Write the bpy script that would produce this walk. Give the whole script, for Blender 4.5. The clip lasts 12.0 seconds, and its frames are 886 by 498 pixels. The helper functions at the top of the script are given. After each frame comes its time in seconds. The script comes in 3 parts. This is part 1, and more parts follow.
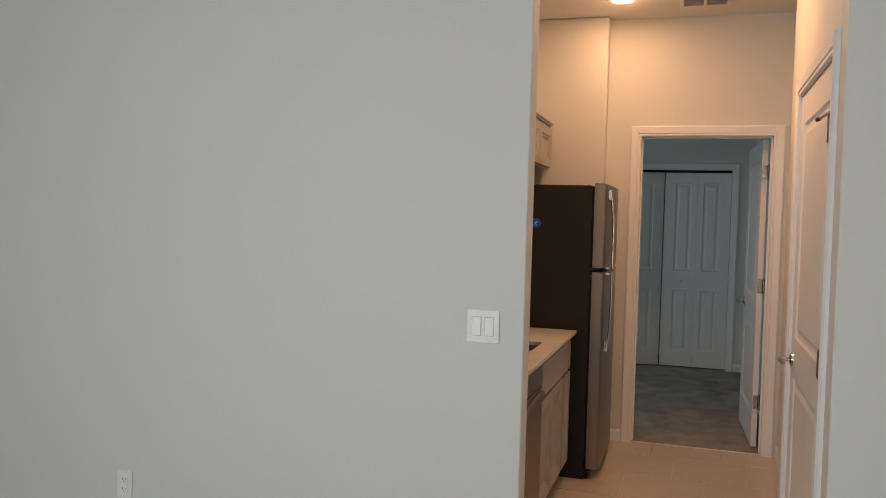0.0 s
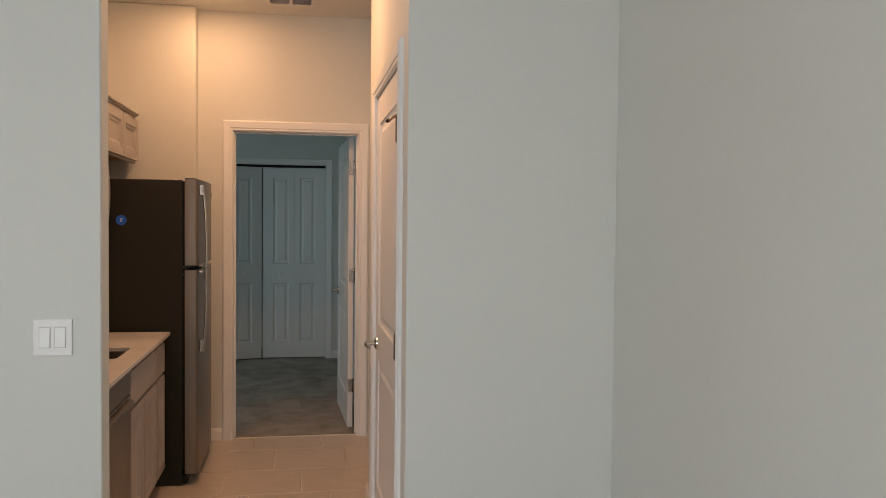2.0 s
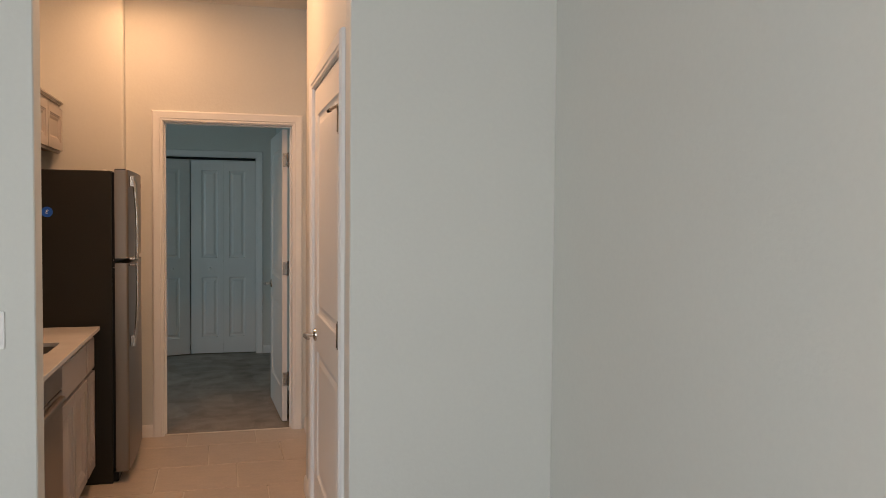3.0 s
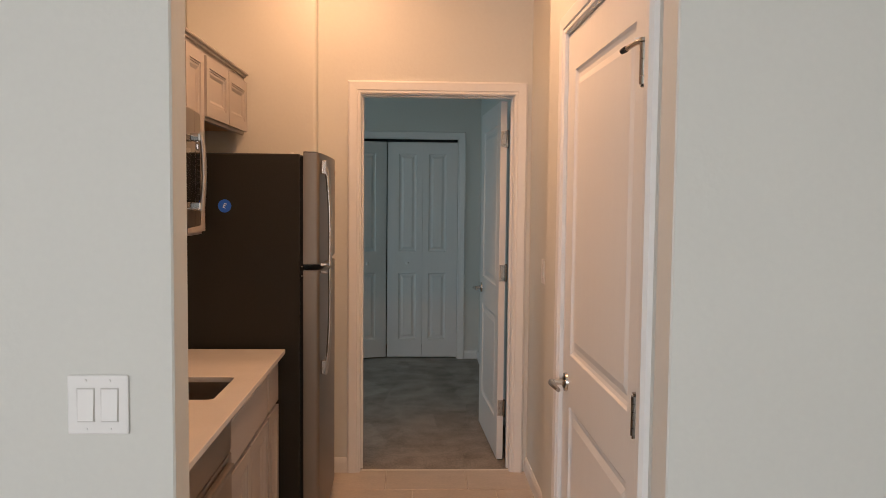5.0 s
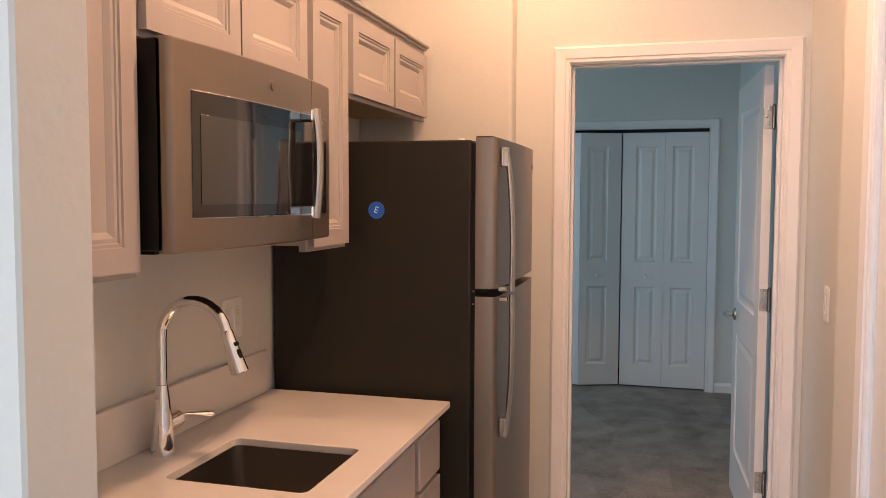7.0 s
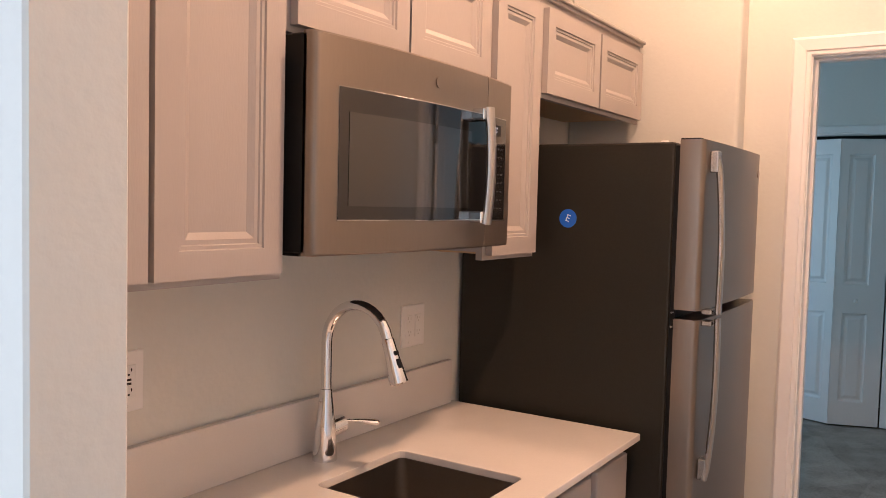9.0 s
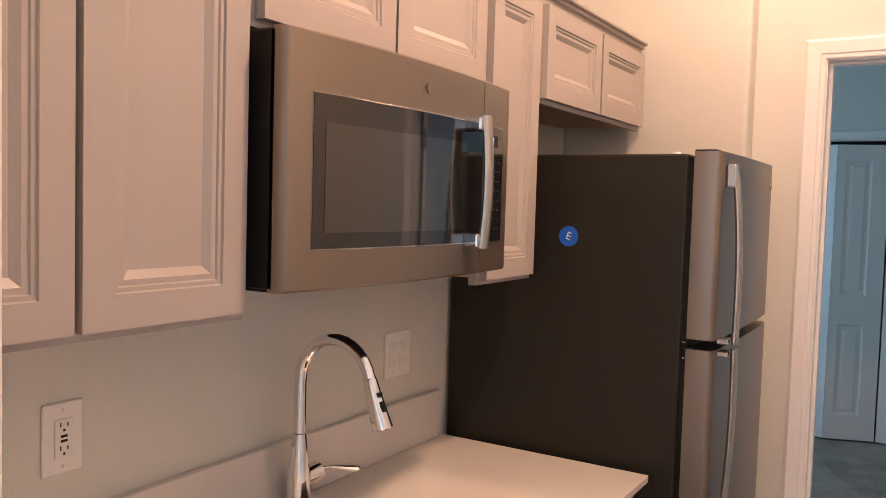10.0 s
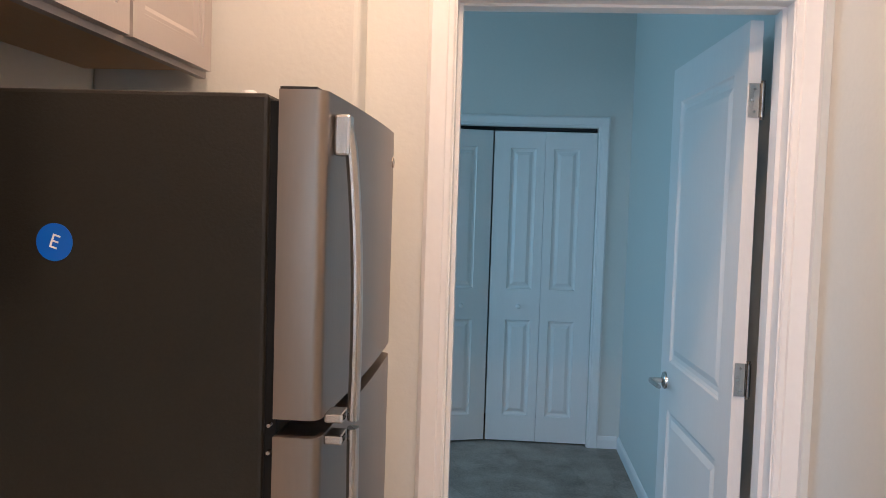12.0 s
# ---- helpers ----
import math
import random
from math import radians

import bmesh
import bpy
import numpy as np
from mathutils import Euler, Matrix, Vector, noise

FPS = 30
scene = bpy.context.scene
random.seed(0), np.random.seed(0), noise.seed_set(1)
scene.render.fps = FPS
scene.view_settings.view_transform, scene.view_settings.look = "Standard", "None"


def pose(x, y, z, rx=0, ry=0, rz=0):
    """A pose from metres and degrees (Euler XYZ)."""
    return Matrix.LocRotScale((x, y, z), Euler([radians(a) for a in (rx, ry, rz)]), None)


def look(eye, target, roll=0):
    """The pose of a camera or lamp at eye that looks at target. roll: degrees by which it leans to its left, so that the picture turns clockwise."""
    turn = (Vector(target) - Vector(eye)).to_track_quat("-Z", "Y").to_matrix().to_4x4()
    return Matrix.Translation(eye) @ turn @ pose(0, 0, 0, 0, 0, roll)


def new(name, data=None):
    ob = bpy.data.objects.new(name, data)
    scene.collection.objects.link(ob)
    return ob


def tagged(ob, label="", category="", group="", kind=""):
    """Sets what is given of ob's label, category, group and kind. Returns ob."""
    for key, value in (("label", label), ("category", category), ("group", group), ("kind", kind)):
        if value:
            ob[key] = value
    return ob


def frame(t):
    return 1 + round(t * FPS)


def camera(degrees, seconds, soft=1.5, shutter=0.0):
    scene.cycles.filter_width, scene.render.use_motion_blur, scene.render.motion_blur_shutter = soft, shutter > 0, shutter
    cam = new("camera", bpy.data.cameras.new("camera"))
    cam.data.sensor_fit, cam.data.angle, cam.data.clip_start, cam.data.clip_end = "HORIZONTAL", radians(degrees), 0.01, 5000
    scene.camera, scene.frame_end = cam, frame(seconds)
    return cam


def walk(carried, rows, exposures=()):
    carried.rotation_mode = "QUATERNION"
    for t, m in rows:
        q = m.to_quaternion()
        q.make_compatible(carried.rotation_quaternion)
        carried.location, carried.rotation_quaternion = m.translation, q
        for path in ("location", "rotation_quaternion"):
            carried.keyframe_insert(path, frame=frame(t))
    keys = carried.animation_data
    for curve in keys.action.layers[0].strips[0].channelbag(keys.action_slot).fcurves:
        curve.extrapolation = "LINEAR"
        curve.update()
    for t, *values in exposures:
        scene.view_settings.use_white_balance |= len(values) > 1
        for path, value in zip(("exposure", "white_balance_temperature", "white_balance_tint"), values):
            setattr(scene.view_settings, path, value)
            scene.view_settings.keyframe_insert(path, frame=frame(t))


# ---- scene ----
cam = camera(57.0, 12.0, soft=0.85)
PATH = [
    (0, (0.071, 0.415, 1.461), (-0.521, 2.324, 1.389), 1.6),
    (0.5, (0.055, 0.394, 1.456), (-0.232, 2.372, 1.394), 1.2),
    (1, (0.088, 0.42, 1.46), (0.046, 2.419, 1.399), 0.9),
    (1.5, (0.127, 0.436, 1.463), (0.283, 2.429, 1.403), 0.8),
    (2, (0.138, 0.448, 1.471), (0.481, 2.417, 1.402), 0.6),
    (2.5, (0.151, 0.45, 1.473), (0.644, 2.386, 1.396), 0.6),
    (3, (0.079, 0.426, 1.452), (0.596, 2.356, 1.372), 0.5),
    (3.5, (0.01, 0.594, 1.428), (0.377, 2.558, 1.343), 0.3),
    (5.5, (-0.026, 1.935, 1.519), (0.04, 3.93, 1.388), 0.7),
    (6, (-0.005, 2.209, 1.529), (0.043, 4.204, 1.396), 0.7),
    (6.5, (0.012, 2.392, 1.549), (-0.224, 4.373, 1.416), 0.4),
    (7, (0.093, 2.573, 1.497), (-0.436, 4.498, 1.372), 0.2),
    (7.5, (0.188, 2.688, 1.463), (-0.618, 4.515, 1.347), 0.2),
    (9.5, (0.191, 2.867, 1.515), (-0.892, 4.545, 1.405), 1.5),
    (10, (0.049, 2.989, 1.535), (-0.99, 4.694, 1.424), 1.7),
    (10.5, (-0.043, 3.196, 1.518), (-0.811, 5.04, 1.406), 2.1),
    (11, (-0.067, 3.474, 1.526), (-0.634, 5.389, 1.414), 1.9),
    (11.5, (-0.094, 3.702, 1.53), (-0.503, 5.656, 1.411), 1.9),
    (12, (-0.159, 3.919, 1.529), (-0.313, 5.91, 1.42), 1.8),
]
EXPOSURES = [(0, -0.3, 6350, 16), (3.5, -0.15, 6350, 16), (5.5, 0.07, 6450, 21), (6.5, 0.3, 6250, 23), (7.5, 0.72, 5550, 19), (9.5, 0.75, 5450, 20), (10, 0.7, 5350, 18), (10.5, 0.65, 5100, 10), (11, 0.70, 4950, 7), (12, 0.80, 4800, 9)]
walk(cam, [(t, look(eye, target, roll)) for t, eye, target, roll in PATH], EXPOSURES)


# ---- light ----
world = bpy.data.worlds.new("world")
scene.world = world
world.use_nodes = True
sky = world.node_tree.nodes.new("ShaderNodeTexSky")
sky.sky_type, sky.sun_disc = "NISHITA", False
sky.sun_elevation, sky.sun_rotation = radians(42), radians(200)
world.node_tree.links.new(sky.outputs[0], world.node_tree.nodes["Background"].inputs[0])
world.node_tree.nodes["Background"].inputs[1].default_value = 0.08


def lamp(name, kind, m, colour, energy, **size):
    data = bpy.data.lights.new(name, kind)
    data.color, data.energy = colour, energy
    if kind == "AREA":
        data.shape, data.size, data.size_y = "RECTANGLE", size["size"], size["size_y"]
    elif kind == "SUN":
        data.angle = size["angle"]
    else:
        data.shadow_soft_size = size["size"]
    ob = new(name, data)
    ob.matrix_world = m
    return ob


WARM = (1.0, 0.54, 0.26)
DAY = (0.80, 0.93, 1.0)
lamp("sun", "SUN", look((-3, -9, 9), (0, 0, 0)), (1, 0.95, 0.88), 0.8, angle=radians(10))
lamp("living_window_light", "AREA", look((-1.5, -3.15, 1.45), (-1.5, 3, 1.45)), (0.93, 0.98, 0.98), 82, size=2.3, size_y=1.6)
# unseen side light, added to brighten the right living room wall
lamp("living_side_fill_light", "AREA", look((-3.0, -0.7, 1.45), (3, -0.7, 1.45)), (0.92, 0.99, 0.98), 55, size=1.5, size_y=1.5)
lamp("bedroom_window_light", "AREA", look((-2.88, 7.6, 1.5), (3, 7.6, 1.45)), (0.58, 0.90, 0.98), 12, size=1.3, size_y=1.5)
CANS, CAN_Z = [(-0.41, 5.50), (-0.08, 4.35)], 2.814
for (cx, cy), down, wide in zip(CANS, (7, 18), (1.2, 3)):
    lamp("downlight_beam", "AREA", pose(cx, cy, CAN_Z), WARM, down, size=0.12, size_y=0.12)
    # extra point light hung under each lens to warm the walls
    lamp("downlight_spread_fill", "POINT", pose(cx, cy, 2.72), WARM, wide, size=0.06)



# ---- materials ----
def material(name, colour, rough=0.5, metal=0.0, vary=0.06, scale=6.0, fine=90.0, bump=0.02, bump_scale=None, stretch=None, spread=0.0, coat=0.0, spec=0.5, patch=0.0):
    """A procedural surface: colour varied at two scales, roughness variation and fine relief."""
    m = bpy.data.materials.new(name)
    m.use_nodes = True
    nt = m.node_tree
    b = nt.nodes["Principled BSDF"]
    b.inputs["Metallic"].default_value = metal
    b.inputs["Coat Weight"].default_value = coat
    b.inputs["Specular IOR Level"].default_value = spec
    co = nt.nodes.new("ShaderNodeTexCoord")
    mp = nt.nodes.new("ShaderNodeMapping")
    nt.links.new(co.outputs["Object"], mp.inputs[0])
    if stretch:
        mp.inputs["Scale"].default_value = stretch
    n1, n2 = nt.nodes.new("ShaderNodeTexNoise"), nt.nodes.new("ShaderNodeTexNoise")
    n1.inputs["Scale"].default_value, n2.inputs["Scale"].default_value = scale, fine
    n1.inputs["Detail"].default_value, n2.inputs["Detail"].default_value = 4, 3
    for n in (n1, n2):
        nt.links.new(mp.outputs[0], n.inputs["Vector"])
    mix = nt.nodes.new("ShaderNodeMath")
    mix.operation = "ADD"
    nt.links.new(n1.outputs["Fac"], mix.inputs[0])
    nt.links.new(n2.outputs["Fac"], mix.inputs[1])
    last = mix.outputs[0]
    if patch:
        vor = nt.nodes.new("ShaderNodeTexVoronoi")
        vor.inputs["Scale"].default_value = 1.0
        vm = nt.nodes.new("ShaderNodeMapping")
        vm.inputs["Scale"].default_value, vm.inputs["Rotation"].default_value = (4.5, 2.0, 1), (0, 0, 0.35)
        nt.links.new(co.outputs["Object"], vm.inputs[0])
        nt.links.new(vm.outputs[0], vor.inputs["Vector"])
        sep = nt.nodes.new("ShaderNodeSeparateColor")
        nt.links.new(vor.outputs["Color"], sep.inputs[0])
        pm = nt.nodes.new("ShaderNodeMath")
        pm.operation = "MULTIPLY_ADD"
        nt.links.new(sep.outputs[0], pm.inputs[0])
        pm.inputs[1].default_value = patch
        nt.links.new(last, pm.inputs[2])
        last = pm.outputs[0]
    if spread:
        info = nt.nodes.new("ShaderNodeObjectInfo")
        mul = nt.nodes.new("ShaderNodeMath")
        mul.operation = "MULTIPLY_ADD"
        nt.links.new(info.outputs["Random"], mul.inputs[0])
        mul.inputs[1].default_value = spread
        nt.links.new(last, mul.inputs[2])
        last = mul.outputs[0]
    ramp = nt.nodes.new("ShaderNodeMapRange")
    ramp.inputs["From Min"].default_value, ramp.inputs["From Max"].default_value = 0.6, 1.4 + spread
    ramp.inputs["To Min"].default_value, ramp.inputs["To Max"].default_value = 1 - vary, 1 + vary
    nt.links.new(last, ramp.inputs[0])
    tint = nt.nodes.new("ShaderNodeVectorMath")
    tint.operation = "SCALE"
    tint.inputs[0].default_value = colour
    nt.links.new(ramp.outputs[0], tint.inputs["Scale"])
    nt.links.new(tint.outputs[0], b.inputs["Base Color"])
    rr = nt.nodes.new("ShaderNodeMapRange")
    rr.inputs["To Min"].default_value, rr.inputs["To Max"].default_value = max(rough - 0.06, 0.02), min(rough + 0.06, 1)
    nt.links.new(n1.outputs["Fac"], rr.inputs[0])
    nt.links.new(rr.outputs[0], b.inputs["Roughness"])
    if bump:
        n3 = nt.nodes.new("ShaderNodeTexNoise")
        n3.inputs["Scale"].default_value, n3.inputs["Detail"].default_value = bump_scale or fine, 4
        nt.links.new(mp.outputs[0], n3.inputs["Vector"])
        bp = nt.nodes.new("ShaderNodeBump")
        bp.inputs["Strength"].default_value, bp.inputs["Distance"].default_value = min(1, bump * 10), 0.004
        nt.links.new(n3.outputs["Fac"], bp.inputs["Height"])
        nt.links.new(bp.outputs[0], b.inputs["Normal"])
    return m


def glow(name, colour, strength):
    m = bpy.data.materials.new(name)
    m.use_nodes = True
    b = m.node_tree.nodes["Principled BSDF"]
    b.inputs["Base Color"].default_value = (*colour, 1)
    b.inputs["Emission Color"].default_value = (*colour, 1)
    b.inputs["Emission Strength"].default_value = strength
    return m


M_WALL = material("wall_paint", (0.668, 0.670, 0.628), 0.62, vary=0.02, scale=1.5, fine=60, bump=0.018, bump_scale=70)
M_CEIL = material("ceiling_paint", (0.78, 0.77, 0.73), 0.8, vary=0.02, fine=80, bump=0.03, bump_scale=90)
M_TRIM = material("trim_paint", (0.80, 0.79, 0.77), 0.35, vary=0.02, scale=4, fine=60, bump=0.004)
M_DOOR = material("door_paint", (0.78, 0.77, 0.75), 0.38, vary=0.025, scale=3, fine=50, bump=0.008, bump_scale=40, stretch=(6, 6, 0.6))
M_CAB = material("cabinet_paint", (0.40, 0.365, 0.342), 0.42, vary=0.03, scale=3, fine=70, bump=0.006, stretch=(5, 5, 0.7))
M_CABIN = material("cabinet_inside", (0.52, 0.35, 0.19), 0.5, vary=0.08, scale=3, fine=30, stretch=(8, 1, 8))
M_QUARTZ = material("quartz", (0.72, 0.69, 0.66), 0.22, vary=0.03, scale=8, fine=220, bump=0.0)
M_SLATE = material("slate_metal", (0.255, 0.214, 0.178), 0.36, metal=0.85, vary=0.03, scale=3, fine=150, bump=0.004, stretch=(1, 1, 0.15))
M_FRSIDE = material("fridge_case", (0.017, 0.0152, 0.011), 0.5, spec=0.35, vary=0.15, scale=3, fine=200, bump=0.02, bump_scale=260)
M_BLACK = material("black_plastic", (0.008, 0.008, 0.008), 0.5, spec=0.25, vary=0.1, bump=0.0)
M_GLASS = material("dark_glass", (0.008, 0.008, 0.009), 0.04, vary=0.05, bump=0.0, spec=0.9)
M_GLASS2 = material("dark_glass_screen", (0.014, 0.0145, 0.014), 0.05, vary=0.05, bump=0.0, spec=1.0, coat=0.6)
M_STEEL = material("brushed_steel", (0.48, 0.47, 0.455), 0.28, metal=1.0, vary=0.04, scale=4, fine=180, bump=0.004, stretch=(1, 1, 0.1))
M_SINK = material("sink_steel", (0.34, 0.32, 0.30), 0.32, metal=1.0, vary=0.06, scale=6, fine=200, bump=0.004)
M_CHROME = material("chrome", (0.82, 0.82, 0.83), 0.06, metal=1.0, vary=0.02, bump=0.0)
M_NICKEL = material("satin_nickel", (0.58, 0.56, 0.53), 0.22, metal=1.0, vary=0.03, bump=0.0)
M_HINGE = material("hinge_nickel", (0.36, 0.34, 0.32), 0.16, metal=1.0, vary=0.05, bump=0.0)
M_PLATE = material("white_plastic", (0.82, 0.81, 0.79), 0.3, vary=0.01, bump=0.0)
# grey of the faint slots, and of the shade line painted round rockers
M_FAINT = material("slot_and_outline_grey", (0.60, 0.58, 0.55), 0.4, vary=0.02, bump=0.0)
# near black: rubber tip's own colour, and unlit depth painted in slots and duct
M_HOLE = material("dark_slot", (0.01, 0.01, 0.01), 0.7, vary=0.05, bump=0.0)
M_BLUE = material("blue_vinyl", (0.012, 0.12, 0.60), 0.35, vary=0.03, bump=0.0)
M_WHITE = material("white_print", (0.85, 0.85, 0.85), 0.5, vary=0.01, bump=0.0)
M_GREY = material("grey_print", (0.06, 0.06, 0.06), 0.8, spec=0.1, vary=0.01, bump=0.0)
M_TILE = material("porcelain_tile", (0.56, 0.48, 0.40), 0.33, vary=0.16, scale=5, fine=40, bump=0.006, bump_scale=30, stretch=(1.5, 4, 1), spread=0.25)
M_GROUT = material("grout", (0.72, 0.67, 0.60), 0.85, vary=0.06, fine=150)
M_CARPET = material("carpet", (0.26, 0.228, 0.195), 0.95, patch=0.22, vary=0.55, scale=5.5, fine=120, bump=0.1, bump_scale=230)
M_BULB = glow("lamp_glow", (1.0, 0.72, 0.42), 9)
M_DIGIT = glow("display_glow", (0.8, 0.87, 0.95), 0.9)


# ---- mesh helpers ----
def box(bm, x0, y0, z0, x1, y1, z1, bevel=0.0, seg=1):
    m = Matrix.LocRotScale(((x0 + x1) / 2, (y0 + y1) / 2, (z0 + z1) / 2), None, (abs(x1 - x0), abs(y1 - y0), abs(z1 - z0)))
    geo = bmesh.ops.create_cube(bm, size=1, matrix=m)
    if bevel:
        edges = list({e for v in geo["verts"] for e in v.link_edges})
        bmesh.ops.bevel(bm, geom=edges, offset=bevel, segments=seg, affect="EDGES", profile=0.5)
    return bm


def cyl(bm, p, q, r0, r1=None, n=20, caps=True):
    """A round bar from p to q."""
    p, q = Vector(p), Vector(q)
    d = q - p
    m = Matrix.Translation((p + q) / 2) @ d.to_track_quat("Z", "Y").to_matrix().to_4x4()
    bmesh.ops.create_cone(bm, cap_ends=caps, segments=n, radius1=r0, radius2=r0 if r1 is None else r1, depth=d.length, matrix=m)
    return bm


def tube(bm, points, radii, n=16, squash=None):
    """A swept round bar through points; squash flattens it along a world axis vector."""
    pts = [Vector(p) for p in points]
    rings = []
    for i, p in enumerate(pts):
        d = (pts[min(i + 1, len(pts) - 1)] - pts[max(i - 1, 0)]).normalized()
        a = d.cross(Vector((0, 1, 0)))
        a = (a if a.length > 0.1 else d.cross(Vector((1, 0, 0)))).normalized()
        c = d.cross(a)
        ring = []
        for k in range(n):
            w = 2 * math.pi * k / n
            r = radii[i] if isinstance(radii, (list, tuple)) else radii
            off = (a * math.cos(w) + c * math.sin(w)) * r
            if squash:
                off = Vector((off.x * squash[0], off.y * squash[1], off.z * squash[2]))
            ring.append(bm.verts.new(p + off))
        rings.append(ring)
    for r, s in zip(rings, rings[1:]):
        for k in range(n):
            bm.faces.new((r[k], r[(k + 1) % n], s[(k + 1) % n], s[k]))
    bm.faces.new(rings[0][::-1])
    bm.faces.new(rings[-1])
    return bm


def fresh():
    return bmesh.new()


def mesh(name, bm, mat, smooth=False):
    bmesh.ops.recalc_face_normals(bm, faces=bm.faces)
    me = bpy.data.meshes.new(name)
    bm.to_mesh(me)
    bm.free()
    me.materials.append(mat)
    if smooth:
        for p in me.polygons:
            p.use_smooth = True
        me.set_sharp_from_angle(angle=radians(35))
    return me


def part(name, bm, mat, parent=None, label="", smooth=False):
    ob = new(name, mesh(name, bm, mat, smooth))
    if parent:
        ob.parent = parent
    if label:
        ob["label"] = label
    return ob


def thing(name, label, category, at=(0, 0, 0), rz=0, group="", kind=""):
    ob = new(name)
    ob.matrix_world = pose(*at, 0, 0, rz)
    return tagged(ob, label, category, group, kind)


def structure(name, bm, mat, label, category):
    return tagged(part(name, bm, mat), label, category, "", "structure")


def panel_slab(bm, w, h, t, panels, profile, both=False, x0=0.0, z0=0.0):
    """A door leaf: x from x0, z from z0, front face at y=0 looking to -y, thickness t. panels: (u0, v0, u1, v1); profile: (inset, depth) rings."""
    us = sorted({0, w, *(p[0] for p in panels), *(p[2] for p in panels)})
    vs = sorted({0, h, *(p[1] for p in panels), *(p[3] for p in panels)})

    def face(y, sign):
        def at(u, v, d):
            return bm.verts.new((x0 + u, y + sign * d, z0 + v))
        for ua, ub in zip(us, us[1:]):
            for va, vb in zip(vs, vs[1:]):
                mu, mv = (ua + ub) / 2, (va + vb) / 2
                if any(p[0] < mu < p[2] and p[1] < mv < p[3] for p in panels):
                    continue
                bm.faces.new([at(ua, va, 0), at(ub, va, 0), at(ub, vb, 0), at(ua, vb, 0)])
        for a, b, c, d in panels:
            loops = [[at(a + i, b + i, dep), at(c - i, b + i, dep), at(c - i, d - i, dep), at(a + i, d - i, dep)] for i, dep in profile]
            for r, s in zip(loops, loops[1:]):
                for k in range(4):
                    bm.faces.new((r[k], r[(k + 1) % 4], s[(k + 1) % 4], s[k]))
            bm.faces.new(loops[-1])
    face(0, 1)
    if both:
        face(t, -1)
    else:
        bm.faces.new([bm.verts.new(v) for v in ((x0, t, z0), (x0 + w, t, z0), (x0 + w, t, z0 + h), (x0, t, z0 + h))])
    for a, b in (((0, 0), (w, 0)), ((w, 0), (w, h)), ((w, h), (0, h)), ((0, h), (0, 0))):
        bm.faces.new([bm.verts.new(v) for v in ((x0 + a[0], 0, z0 + a[1]), (x0 + b[0], 0, z0 + b[1]), (x0 + b[0], t, z0 + b[1]), (x0 + a[0], t, z0 + a[1]))])
    bmesh.ops.remove_doubles(bm, verts=bm.verts, dist=0.0004)
    return bm


# ---- plan ----
CEIL = 2.82
OPEN_L, OPEN_R, OW0, OW1 = -0.49, 0.492, 3.20, 3.305     # opening between the rooms
KX, KY = -1.19, 5.98                                     # kitchen's left and end walls
DX0, DX1, DH, DW1 = -0.30, 0.515, 2.045, 6.12            # bedroom doorway
BX, BY = 0.60, 9.13                                      # bedroom's right and closet walls
CX0, CX1, CH = -0.925, 0.393, 2.035                       # closet opening
PX, PY0, PY1, PEND = 0.492, 3.395, 4.345, 4.72            # pantry front
RX = 0.61

# ---- structure ----
structure("wall_opening_a", box(fresh(), -3.1, OW0, 0, OPEN_L, OW1, CEIL, 0.004), M_WALL, "pale grey-green painted wall beside the kitchen opening", "wall")
structure("wall_opening_b", box(fresh(), OPEN_R, OW0, 0, 1.36, OW1, CEIL, 0.004), M_WALL, "pale grey-green painted wall beside the pantry", "wall")
structure("wall_living_right", box(fresh(), 1.24, -3.3, 0, 1.36, OW0 - 0.002, CEIL), M_WALL, "pale grey-green painted living room wall", "wall")
# the opening in this wall is added for the side fill light
bm = fresh()
for a in ((-3.3, 0, -1.5, CEIL), (0.1, 0, OW1, CEIL), (-1.5, 0, 0.1, 0.65), (-1.5, 2.25, 0.1, CEIL)):
    box(bm, -3.22, a[0], a[1], -3.1, a[2], a[3])
structure("wall_living_left", bm, M_WALL, "painted living room wall with an unseen window opening", "wall")
bm = fresh()
for a in ((-3.1, 0, -2.7, CEIL), (-0.3, 0, 1.24, CEIL), (-2.7, 0, -0.3, 0.6), (-2.7, 2.3, -0.3, CEIL)):
    box(bm, a[0], -3.3, a[1], a[2], -3.18, a[3])
structure("wall_living_back", bm, M_WALL, "painted living room wall with an unseen window opening", "wall")
structure("wall_kitchen_left", box(fresh(), KX - 0.12, OW1, 0, KX, KY, CEIL), M_WALL, "pale painted kitchen wall behind the cabinets", "wall")
structure("wall_chase", box(fresh(), KX, 5.87, 0, -0.525, KY, CEIL, 0.016, 4), M_WALL, "shallow painted wall chase beside the refrigerator", "wall")
bm = fresh()
box(bm, KX - 0.12, KY, 0, DX0 - 0.02, DW1, CEIL)
box(bm, DX1 + 0.02, KY, 0, RX + 0.12, DW1, CEIL)
box(bm, DX0 - 0.02, KY, DH + 0.02, DX1 + 0.02, DW1, CEIL)
structure("wall_kitchen_end", bm, M_WALL, "pale painted wall around the bedroom doorway", "wall")
bm = fresh()
box(bm, PX, OW1, 0, PX + 0.12, PY0 - 0.02, CEIL)
box(bm, PX, PY1 + 0.02, 0, PX + 0.12, PEND, CEIL)
box(bm, PX, PY0 - 0.02, DH + 0.02, PX + 0.12, PY1 + 0.02, CEIL)
structure("wall_pantry", bm, M_WALL, "pale painted wall around the pantry door", "wall")
